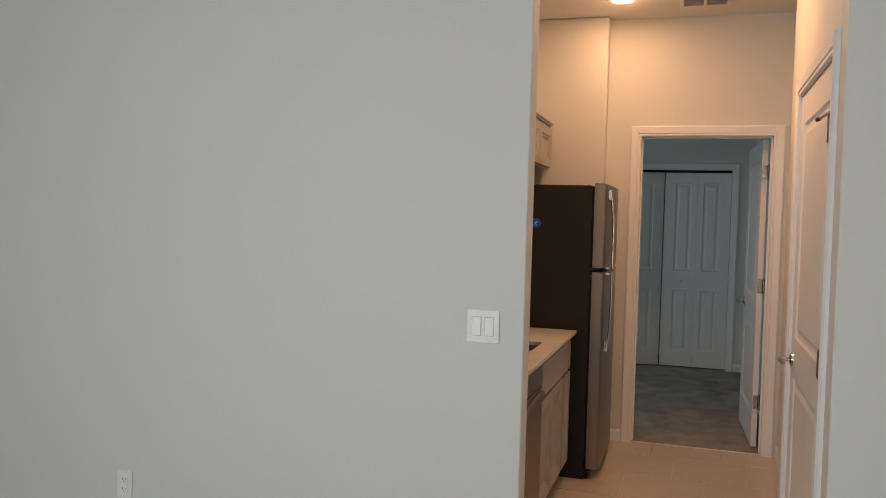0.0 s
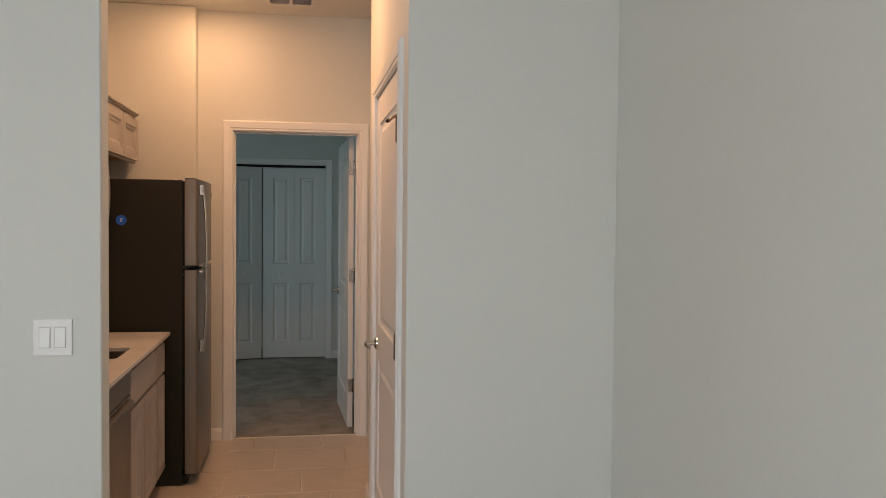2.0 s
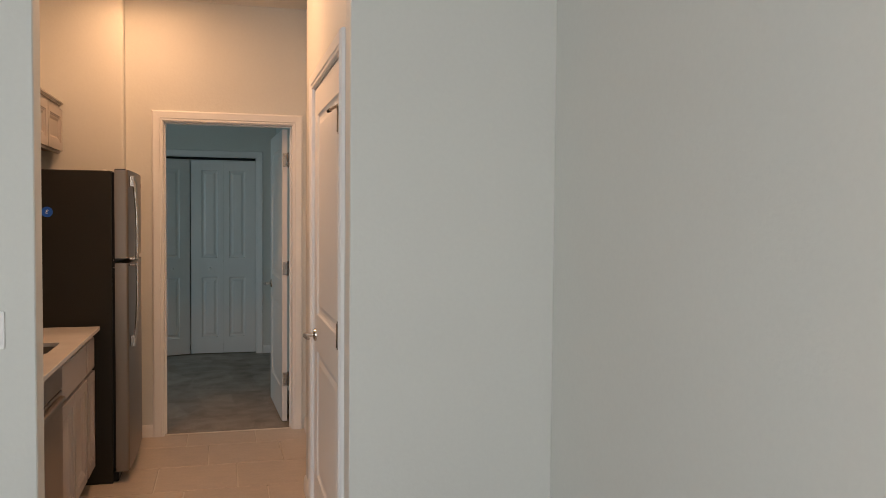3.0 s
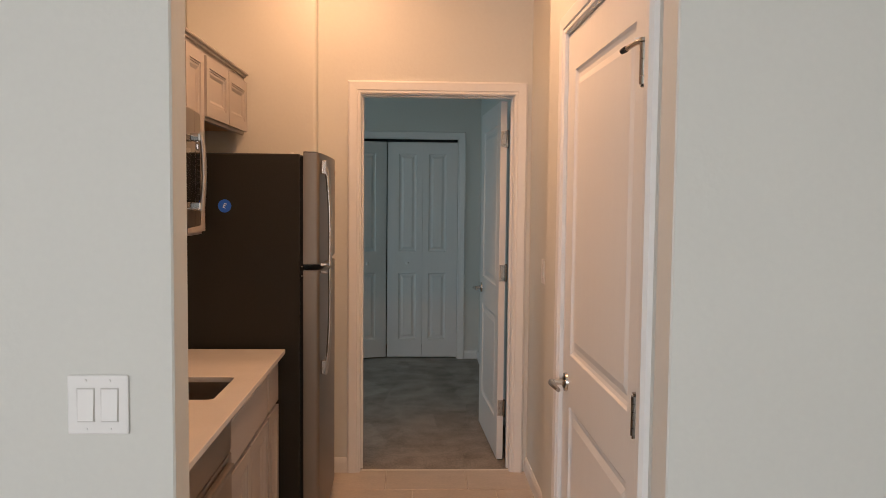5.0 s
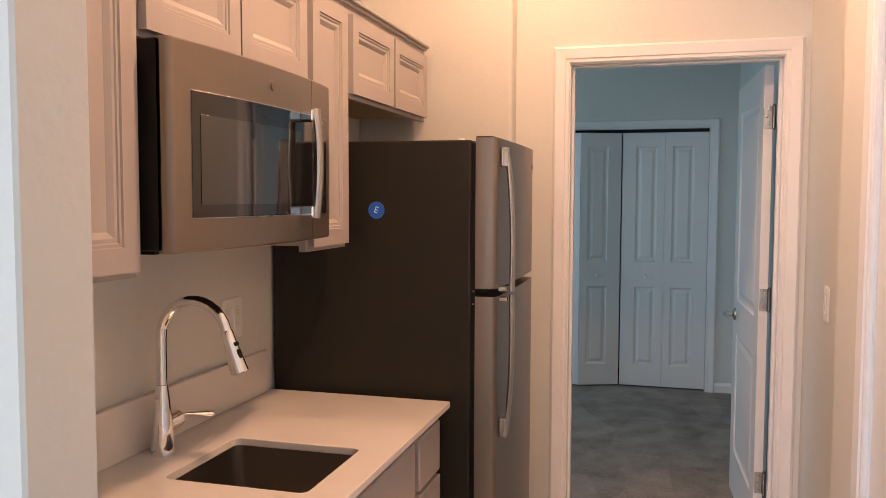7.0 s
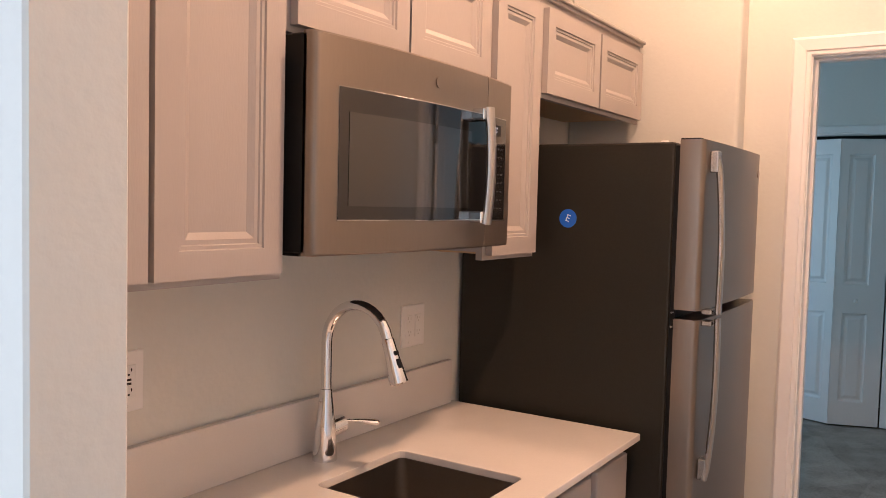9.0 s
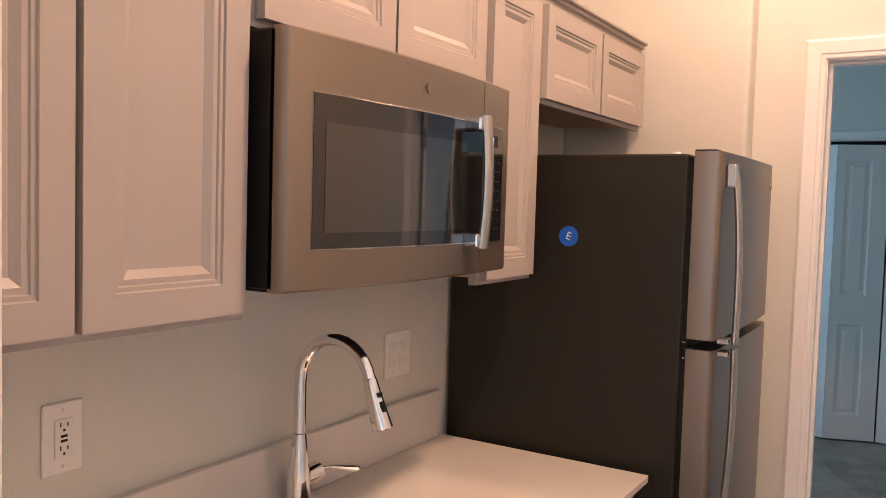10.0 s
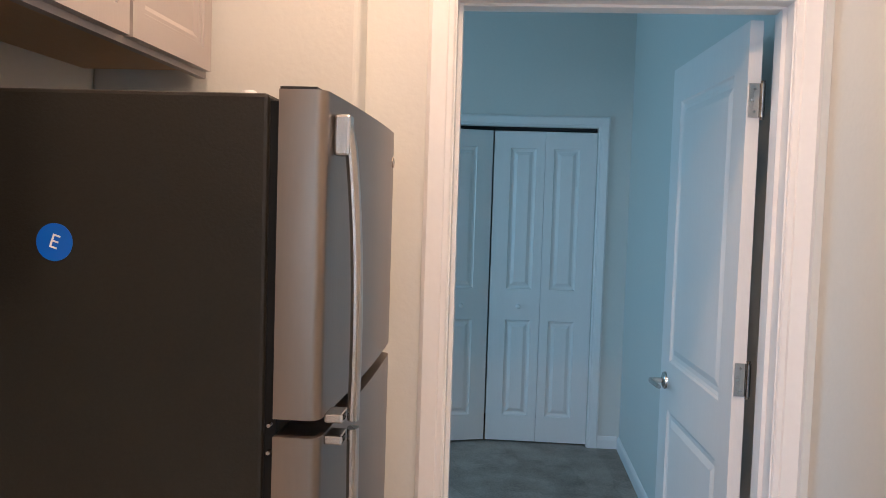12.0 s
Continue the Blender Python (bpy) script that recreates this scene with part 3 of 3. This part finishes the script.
tagged(part("backsplash", box(fresh(), KX + 0.002, OW1 + 0.002, CT + 0.0005, KX + 0.022, CE - 0.03, CT + 0.138, 0.002), M_QUARTZ), "off-white quartz upstand along the wall", "backsplash")
bm = fresh()
rim = rounded(SX0 - 0.012, SY0 - 0.012, SX1 + 0.012, SY1 + 0.012, 0.03)
inner = rounded(SX0 - 0.003, SY0 - 0.003, SX1 + 0.003, SY1 + 0.003, 0.024)
low = rounded(SX0 + 0.004, SY0 + 0.004, SX1 - 0.004, SY1 - 0.004, 0.03)
bot = rounded(SX0 + 0.03, SY0 + 0.03, SX1 - 0.03, SY1 - 0.03, 0.03)
rings = [[bm.verts.new((*p, z)) for p in ring] for ring, z in ((rim, CT - 0.023), (rim, CT - 0.0205), (inner, CT - 0.0205), (low, CT - 0.19), (bot, CT - 0.205))]
for r, s in zip(rings, rings[1:]):
    for k in range(len(r)):
        bm.faces.new((r[k], r[(k + 1) % len(r)], s[(k + 1) % len(r)], s[k]))
bm.faces.new(rings[-1])
sink = tagged(part("sink", bm, M_SINK, smooth=True), "undermount brushed stainless steel sink bowl", "sink")
bm = fresh()
cyl(bm, (-0.83, 4.33, CT - 0.2055), (-0.83, 4.33, CT - 0.200), 0.042, 0.036, 24)
part("drain", bm, M_CHROME, sink, "round chrome drain", True)

# faucet
FX, FY = -1.108, 4.316
fa = thing("faucet", "polished chrome pull-down kitchen faucet behind the sink", "faucet", (FX, FY, CT))
bm = fresh()
tube(bm, [(0, 0, 0), (0, 0, 0.006), (0, 0, 0.03), (0, 0, 0.08), (0, 0, 0.13), (0, 0, 0.175)], [0.0310, 0.0310, 0.0290, 0.0255, 0.0195, 0.0146], 28)
part("body", bm, M_CHROME, fa, "", True)
bm = fresh()
pts = [(0, 0, 0.176), (0, 0, 0.22), (0, 0, 0.29)]
R = 0.088
for k in range(1, 15):
    w = math.pi * k / 14 * 0.93
    pts.append((R - R * math.cos(w), 0.012 * k / 14, 0.296 + R * 1.04 * math.sin(w)))
tube(bm, pts, 0.0132, 18)
part("spout", bm, M_CHROME, fa, "", True)
e = Vector(pts[-1])
d = (Vector(pts[-1]) - Vector(pts[-2])).normalized()
bm = fresh()
tube(bm, [e, e + d * 0.004, e + d * 0.03, e + d * 0.075, e + d * 0.105, e + d * 0.108], [0.0135, 0.0150, 0.0160, 0.0200, 0.0225, 0.0190], 24)
sp = part("spray_head", bm, M_CHROME, fa, "chrome spray head", True)
bm = fresh()
for k, ln in ((0.035, 0.010), (0.060, 0.022)):
    c = e + d * k + Vector((0.0175, -0.004, 0.004))
    tube(bm, [c - d * ln / 2, c, c + d * ln / 2], [0.005, 0.0065, 0.005], 12)
part("button", bm, M_BLACK, sp, "black spray buttons", True)
bm = fresh()
cyl(bm, (0, 0.010, 0.072), (0.004, 0.058, 0.078), 0.0235, 0.0225, 24)
cyl(bm, (0.004, 0.058, 0.078), (0.0045, 0.064, 0.079), 0.0225, 0.014, 24)
hd = part("handle_hub", bm, M_CHROME, fa, "", True)
bm = fresh()
tube(bm, [(0.004, 0.060, 0.082), (0.014, 0.078, 0.083), (0.028, 0.100, 0.080), (0.044, 0.122, 0.075), (0.055, 0.136, 0.072), (0.059, 0.141, 0.071)], [0.008, 0.0055, 0.0080, 0.0130, 0.0125, 0.005], 14, (1, 1, 0.7))
part("lever", bm, M_CHROME, hd, "", True)

# ---- microwave ----
MY0, MY1, MZ0, MZ1, MXF = 3.926, 4.674, 1.378, 1.790, -0.812
mw = thing("microwave", "slate over-the-range microwave with dark glass door", "microwave", (KX, MY0, MZ0))
inv = mw.matrix_world.inverted()


def mw_part(name, bm, mat, label="", parent=None, smooth=False):
    o = part(name, bm, mat, parent or mw, label, smooth)
    if parent is None:
        o.matrix_parent_inverse = inv
    return o


def bow(y):
    """Front face of the microwave, gently bowed outward."""
    u = (y - MY0) / (MY1 - MY0)
    return MXF + 0.027 * (1 - (2 * u - 1) ** 2)


def bowed(y0, z0, y1, z1, lift, depth, n=14, edge=0.004, turn=0.0):
    """A bowed panel that follows the front, proud by lift and depth thick; turn rounds its first upright edge."""
    bm = fresh()
    rows = []
    ys = [y0 + turn + (y1 - y0 - turn) * k / n for k in range(n + 1)]
    if turn:
        ys = [y0 + turn * (1 - math.cos(radians(15 * k))) for k in range(6)] + ys
    for y in ys:
        x = bow(y) + lift
        if y < y0 + turn:
            x -= turn - math.sqrt(max(0.0, turn ** 2 - (y0 + turn - y) ** 2))
        rows.append([bm.verts.new(v) for v in ((x - depth, y, z0), (x - edge, y, z0), (x, y, z0 + edge), (x, y, z1 - edge), (x - edge, y, z1), (x - depth, y, z1))])
    for r, s in zip(rows, rows[1:]):
        for k in range(6):
            bm.faces.new((r[k], r[(k + 1) % 6], s[(k + 1) % 6], s[k]))
    bm.faces.new(rows[0])
    bm.faces.new(rows[-1][::-1])
    return bm


mw_part("case", box(fresh(), KX + 0.003, MY0, MZ0 + 0.004, MXF - 0.0175, MY1, MZ1 - 0.003, 0.003), M_BLACK, "black painted case")
mw_part("bottom_grille", box(fresh(), KX + 0.02, MY0 + 0.03, MZ0 - 0.004, MXF - 0.06, MY1 - 0.03, MZ0 + 0.0035), M_BLACK)
SPL = 4.525
door = mw_part("door", bowed(MY0, MZ0, SPL - 0.0015, MZ1, 0, 0.016, turn=0.012), M_SLATE, "slate metal door", None, True)
mw_part("control_panel", bowed(SPL + 0.0015, MZ0, MY1, MZ1, 0, 0.016, 6), M_SLATE, "slate control panel", None, True)
mw_part("bezel", bowed(3.9835, 1.4435, SPL - 0.002, 1.6965, 0.0012, 0.004, 12, 0.001), M_STEEL, "thin bright window border", None, True)
mw_part("window", bowed(3.985, 1.446, SPL - 0.003, 1.695, 0.0024, 0.004, 12, 0.001), M_GLASS, "black glass window", None, True)
mw_part("window_screen", bowed(4.010, 1.472, 4.44, 1.650, 0.0034, 0.003, 24, 0.0002), M_GLASS2, "see-through mesh screen", None, True)
mw_part("keypad", bowed(SPL + 0.004, 1.442, 4.640, 1.697, 0.0014, 0.004, 6, 0.001), M_STEEL, "", None, True)
kp = mw_part("keypad_glass", bowed(SPL + 0.005, 1.445, 4.637, 1.695, 0.0024, 0.004, 6, 0.001), M_GLASS, "black glass touch panel", None, True)
for k, ya in enumerate((4.566, 4.586, 4.606)):
    for r in range(8):
        z = 1.618 - r * 0.021
        mw_part("key_mark", bowed(ya, z, ya + 0.010, z + 0.003, 0.0030, 0.001, 1, 0.0002), M_GREY)
mw_part("display", bowed(4.546, 1.651, 4.602, 1.677, 0.0029, 0.001, 3, 0.0002), M_BLACK, "black clock display")
SEG = {"a": (0, 0.0128, 0.0072, 0.014), "b": (0.006, 0.0076, 0.0072, 0.0134), "c": (0.006, 0.0006, 0.0072, 0.0064), "d": (0, 0, 0.0072, 0.0012), "f": (0, 0.0076, 0.0012, 0.0134), "g": (0, 0.0064, 0.0072, 0.0076)}


def clock_digit(ya, segments):
    """A seven-segment digit on the bowed front."""
    bm = fresh()
    for q in segments:
        u0, v0, u1, v1 = SEG[q]
        x = bow(ya + u0) + 0.0034
        box(bm, x - 0.0006, ya + u0, 1.657 + v0, x, ya + u1, 1.657 + v1)
    return bm


for ya, segments in ((4.549, "fgbc"), (4.5605, "abgcd"), (4.570, "abc")):
    mw_part("display_digit", clock_digit(ya, segments), M_DIGIT, "glowing white clock digit")
bm = fresh()
for z in (1.6605, 1.6665):
    box(bm, bow(4.558) + 0.0028, 4.5577, z, bow(4.558) + 0.0034, 4.5590, z + 0.0013)
mw_part("display_colon", bm, M_DIGIT)
bm = fresh()
hy = 4.468
for z in (1.690, 1.452):
    bm = fresh()
    box(bm, bow(hy) + 0.002, hy - 0.028, z - 0.014, bow(hy) + 0.036, hy + 0.014, z + 0.014, 0.004, 2)
    mw_part("handle_bracket", bm, M_CHROME, "polished handle end")
bm = fresh()
tube(bm, [(bow(hy) + 0.034 + 0.009 * math.sin(math.pi * k / 10), hy, 1.436 + 0.27 * k / 10) for k in range(11)], 0.016, 16, (0.55, 1, 1))
mw_part("handle", bm, M_STEEL, "bowed steel handle", None, True)
bm = fresh()
cyl(bm, (bow(4.292) - 0.004, 4.292, 1.742), (bow(4.292) + 0.0025, 4.292, 1.742), 0.011, None, 24)
mw_part("badge", bm, M_SLATE, "small round maker badge")
mw.location.z += 0.010

# ---- refrigerator ----
FY0, FY1, FB, FF = 5.052, 5.752, -0.487, -0.410
fr = thing("refrigerator", "slate top-freezer refrigerator with dark textured sides", "refrigerator", (KX, FY0, 0))
inv = fr.matrix_world.inverted()


def fr_part(name, bm, mat, label="", smooth=False):
    o = part(name, bm, mat, fr, label, smooth)
    o.matrix_parent_inverse = inv
    return o


fr_part("case", box(fresh(), KX + 0.012, FY0, 0.004, FB - 0.012, FY1, 1.678, 0.006, 2), M_FRSIDE, "dark grey textured case")
fr_part("gasket", box(fresh(), FB - 0.012, FY0 + 0.012, 0.09, FB + 0.004, FY1 - 0.012, 1.668), M_BLACK, "black door gasket")


def fr_door(z0, z1):
    """A door with rounded vertical front edges and a slightly bowed face."""
    bm = fresh()
    pts = [(FB + 0.003, FY0), (FF - 0.022, FY0)]
    for k in range(1, 7):
        w = radians(90 * k / 6)
        pts.append((FF - 0.022 + 0.016 * math.sin(w), FY0 + 0.022 - 0.022 * math.cos(w)))
    for k in range(1, 10):
        u = k / 10
        pts.append((FF - 0.006 + 0.006 * (1 - (2 * u - 1) ** 2), FY0 + 0.022 + (FY1 - FY0 - 0.044) * u))
    for k in range(0, 7):
        w = radians(90 * k / 6)
        pts.append((FF - 0.022 + 0.016 * math.cos(w), FY1 - 0.022 + 0.022 * math.sin(w)))
    pts.append((FB + 0.003, FY1))
    lo, hi = [bm.verts.new((*p, z0)) for p in pts], [bm.verts.new((*p, z1)) for p in pts]
    for k in range(len(pts)):
        j = (k + 1) % len(pts)
        bm.faces.new((lo[k], lo[j], hi[j], hi[k]))
    bm.faces.new(lo[::-1])
    bm.faces.new(hi)
    return bm


fr_part("freezer_door", fr_door(1.214, 1.684), M_SLATE, "slate metal freezer door", True)
fr_part("fresh_food_door", fr_door(0.068, 1.188), M_SLATE, "slate metal refrigerator door", True)
fr_part("door_cap", box(fresh(), FB + 0.004, FY0 + 0.002, 1.684, FF - 0.02, FY1 - 0.002, 1.688), M_FRSIDE, "dark top cap of the door")
fr_part("kick_grille", box(fresh(), FB - 0.05, FY0 + 0.01, 0.012, FB + 0.015, FY1 - 0.01, 0.064, 0.004), M_BLACK, "black base grille")
for y in (FY0 + 0.05, FY1 - 0.05):
    bm = cyl(fresh(), (-0.56, y, 0), (-0.56, y, 0.031), 0.018, None, 14)
    fr_part("foot", bm, M_BLACK)
bm = box(fresh(), FB - 0.045, FY1 - 0.06, 1.678, FF - 0.03, FY1 - 0.01, 1.694, 0.006, 2)
fr_part("hinge_cover", bm, M_FRSIDE, "top hinge cover")
HY = 5.110
for z0, z1, flip in ((1.204, 1.640, 1), (0.735, 1.192, -1)):
    bm = fresh()
    n = 14
    bar = []
    for k in range(n + 1):
        u = k / n
        v = u if flip > 0 else 1 - u
        bar.append((FF + 0.012 + 0.020 * (1 - v) ** 0.5 + 0.006 * math.sin(math.pi * v), HY, z0 + (z1 - z0) * u))
    tube(bm, bar, 0.0145, 14, (0.62, 1, 1))
    fr_part("handle", bm, M_STEEL, "bowed brushed steel handle", True)
    far, near_split = (z1 - 0.045, z0) if flip > 0 else (z0, z1 - 0.02)
    fr_part("handle_bracket", box(fresh(), FF - 0.004, HY - 0.017, far, FF + 0.020, HY + 0.017, far + 0.06, 0.004, 2), M_STEEL, "polished handle end")
    fr_part("handle_bracket", box(fresh(), FF - 0.006, HY - 0.03, near_split, FF + 0.022, HY + 0.017, near_split + 0.014, 0.003, 2), M_STEEL, "polished handle end")
bm = cyl(fresh(), (FF - 0.010, 5.712, 1.618), (FF - 0.0025, 5.712, 1.618), 0.013, 0.012, 24)
fr_part("badge", bm, M_SLATE, "small round maker badge", True)
for z in (1.205, 1.165):
    bm = cyl(fresh(), (FB - 0.002, FY0 + 0.006, z), (FB - 0.002, FY0 - 0.004, z), 0.004, 0.003, 10)
    fr_part("bumper", bm, M_STEEL, "", True)
bm = cyl(fresh(), (FB - 0.05, FY0 + 0.03, 1.678), (FB - 0.05, FY0 + 0.03, 1.684), 0.012, 0.010, 14)
fr_part("screw_cap", bm, M_PLATE, "small white screw cap", True)

# round sticker with a letter
st = thing("sticker", "round blue sticker with a white letter E on the refrigerator", "sticker", (-0.811, FY0 - 0.0002, 1.457))
bm = cyl(fresh(), (0, 0, 0), (0, -0.0008, 0), 0.0275, None, 40)
part("disc", bm, M_BLUE, st)


def lettering(text, size, mat, m, parent, name="lettering"):
    cu = bpy.data.curves.new("letter", "FONT")
    cu.body, cu.size, cu.align_x, cu.align_y, cu.extrude = text, size, "CENTER", "CENTER", 0.0002
    tmp = new("letter_source", cu)
    me = bpy.data.meshes.new_from_object(tmp.evaluated_get(bpy.context.evaluated_depsgraph_get()))
    bpy.data.objects.remove(tmp)
    me.materials.append(mat)
    ob = new(name, me)
    ob.parent = parent
    ob.matrix_basis = m
    return ob


lettering("E", 0.030, M_WHITE, pose(0, -0.0011, 0, 90, 0, 0) @ pose(0, 0, 0, 0, 0, -18), st)


# ---- plates on the walls ----
def plate(name, label, category, w, h, m, build):
    p = thing(name, label, category)
    p.matrix_world = m
    part("cover", box(fresh(), -w / 2, -0.006, -h / 2, w / 2, 0, h / 2, 0.003, 2), M_PLATE, p)
    build(p)
    return p


def screw(p, x, z):
    part("screw", cyl(fresh(), (x, -0.006, z), (x, -0.0075, z), 0.0032, 0.0026, 10), M_PLATE, p, "", True)


def rocker(p, x):
    # grey instead of white, painting in the shaded recess round the rocker
    part("frame", box(fresh(), x - 0.0175, -0.0075, -0.034, x + 0.0175, -0.0055, 0.034, 0.001), M_FAINT, p)
    bm = fresh()
    vs = [bm.verts.new(v) for v in ((x - 0.015, -0.0075, -0.031), (x + 0.015, -0.0075, -0.031), (x + 0.015, -0.0115, -0.031), (x - 0.015, -0.0115, -0.031), (x - 0.015, -0.0075, 0.031), (x + 0.015, -0.0075, 0.031), (x + 0.015, -0.0082, 0.031), (x - 0.015, -0.0082, 0.031))]
    for f in ((0, 1, 2, 3), (4, 5, 6, 7), (0, 1, 5, 4), (1, 2, 6, 5), (2, 3, 7, 6), (3, 0, 4, 7)):
        bm.faces.new([vs[k] for k in f])
    part("rocker", bm, M_PLATE, p)
    screw(p, x, 0.048)
    screw(p, x, -0.048)


def slots(p, x, z, mat=M_HOLE):
    for dx, hh in ((-0.0065, 0.008), (0.0065, 0.0065)):
        part("slot", box(fresh(), x + dx - 0.0011, -0.0090, z + 0.002, x + dx + 0.0011, -0.0084, z + 0.002 + hh), mat, p)
    part("slot", cyl(fresh(), (x, -0.0084, z - 0.004), (x, -0.0090, z - 0.004), 0.0024, None, 10), mat, p)


def outlet(p, x=0.0, usb=True, mat=M_HOLE):
    part("receptacle", box(fresh(), x - 0.0165, -0.0085, -0.033, x + 0.0165, -0.0055, 0.033, 0.001), M_PLATE, p)
    slots(p, x, 0.018, mat)
    slots(p, x, -0.022, mat)
    if usb:
        for z in (-0.004, 0.004):
            part("usb_port", box(fresh(), x - 0.006, -0.0091, z - 0.0022, x + 0.006, -0.0084, z + 0.0022), M_HOLE, p)
    screw(p, x, 0.048)
    screw(p, x, -0.048)


plate("light_switch", "white two-gang rocker light switch on the painted wall", "light switch", 0.118, 0.118, pose(-0.636, OW0, 1.089), lambda p: (rocker(p, -0.023), rocker(p, 0.023)))
plate("wall_outlet", "white duplex outlet low on the painted wall", "outlet", 0.072, 0.116, pose(-2.13, OW0, 0.34), lambda p: outlet(p, 0, False))
plate("wall_outlet", "white outlet with two usb ports above the backsplash", "outlet", 0.075, 0.122, pose(KX, 3.811, 1.125, 0, 0, 90), outlet)
plate("wall_outlet", "white two-gang outlet plate beside the refrigerator", "outlet", 0.118, 0.125, pose(KX, 4.795, 1.126, 0, 0, 90), lambda p: (outlet(p, 0.023, False, M_FAINT), outlet(p, -0.023, False, M_FAINT)))
plate("light_switch", "white single rocker light switch near the doorway", "light switch", 0.072, 0.118, pose(RX, 5.50, 1.150, 0, 0, -90), lambda p: rocker(p, 0))

# ---- ceiling fittings ----
for cx, cy in CANS:
    dl = thing("downlight", "round recessed ceiling downlight with white trim, lit", "ceiling light", (cx, cy, CEIL), group="kitchen downlights")
    bm = fresh()
    ring = [(0.085, 0), (0.083, -0.006), (0.066, -0.005), (0.062, -0.0005)]
    rows = [[bm.verts.new((r * math.cos(2 * math.pi * k / 40), r * math.sin(2 * math.pi * k / 40), z)) for k in range(40)] for r, z in ring]
    for a, b in zip(rows, rows[1:]):
        for k in range(40):
            bm.faces.new((a[k], a[(k + 1) % 40], b[(k + 1) % 40], b[k]))
    part("trim", bm, M_TRIM, dl, "", True)
    part("lens", cyl(fresh(), (0, 0, -0.0015), (0, 0, -0.003), 0.0655, None, 40), M_BULB, dl, "glowing warm lens")
vent = thing("ceiling_vent", "white ceiling air vent with two dark louvred openings", "vent", (0.07, 5.61, CEIL))
bm = fresh()
for a in ((-0.15, -0.10, 0.15, -0.075), (-0.15, 0.075, 0.15, 0.10), (-0.15, -0.075, -0.125, 0.075), (0.125, -0.075, 0.15, 0.075), (-0.01, -0.075, 0.01, 0.075)):
    box(bm, a[0], a[1], -0.008, a[2], a[3], 0)
part("frame", bm, M_TRIM, vent)
# ceiling is not cut; a black sheet paints the dark of the duct
part("backing", box(fresh(), -0.125, -0.075, -0.0015, 0.125, 0.075, -0.0005), M_HOLE, vent, "black sheet standing for the unlit duct")
for sx in (-0.0675, 0.0675):
    for k in range(6):
        o = part("slat", box(fresh(), -0.057, -0.009, -0.0006, 0.057, 0.009, 0.0006), M_TRIM, vent)
        o.matrix_basis = pose(sx, -0.062 + k * 0.025, -0.006, 35, 0, 0)

# ---- floor tiles ----
TS, GAP = 0.428, 0.004
bm = box(fresh(), 0.002, 0.002, -0.004, TS - GAP, TS - GAP, 0.004, 0.0015)
tile = mesh("tile", bm, M_TILE)
rows = [(5.705, -0.155), (5.277, -0.015), (4.849, 0.146), (4.421, 0.30), (3.993, 0.02), (3.565, 0.17), (3.137, 0.31)]
for y, x in rows:
    for k in range(-4, 4):
        xa = x + k * TS
        if xa > 0.62 or xa + TS < -0.75 or y + TS < OW0:
            continue
        x0, x1 = max(xa, -1.18), min(xa + TS, RX - 0.001 if y + TS > PEND else PX - 0.001)
        y0, y1 = max(y, OW0 + 0.002), min(y + TS, 6.001)
        if x1 - x0 < 0.02:
            continue
        whole = x1 - x0 > TS - 0.001 and y1 - y0 > TS - 0.001
        me = tile if whole else mesh("tile", box(fresh(), 0.002, 0.002, -0.004, x1 - x0 - 0.002, y1 - y0 - 0.002, 0.004, 0.0015), M_TILE)
        o = new("tile", me)
        o.parent = kitchen_floor
        o.matrix_basis = pose(x0, y0, 0)
structure("trim_threshold", box(fresh(), DX0, 6.000, -0.003, DX1, 6.010, 0.009, 0.002), M_GROUT, "thin carpet edge strip in the doorway", "threshold")
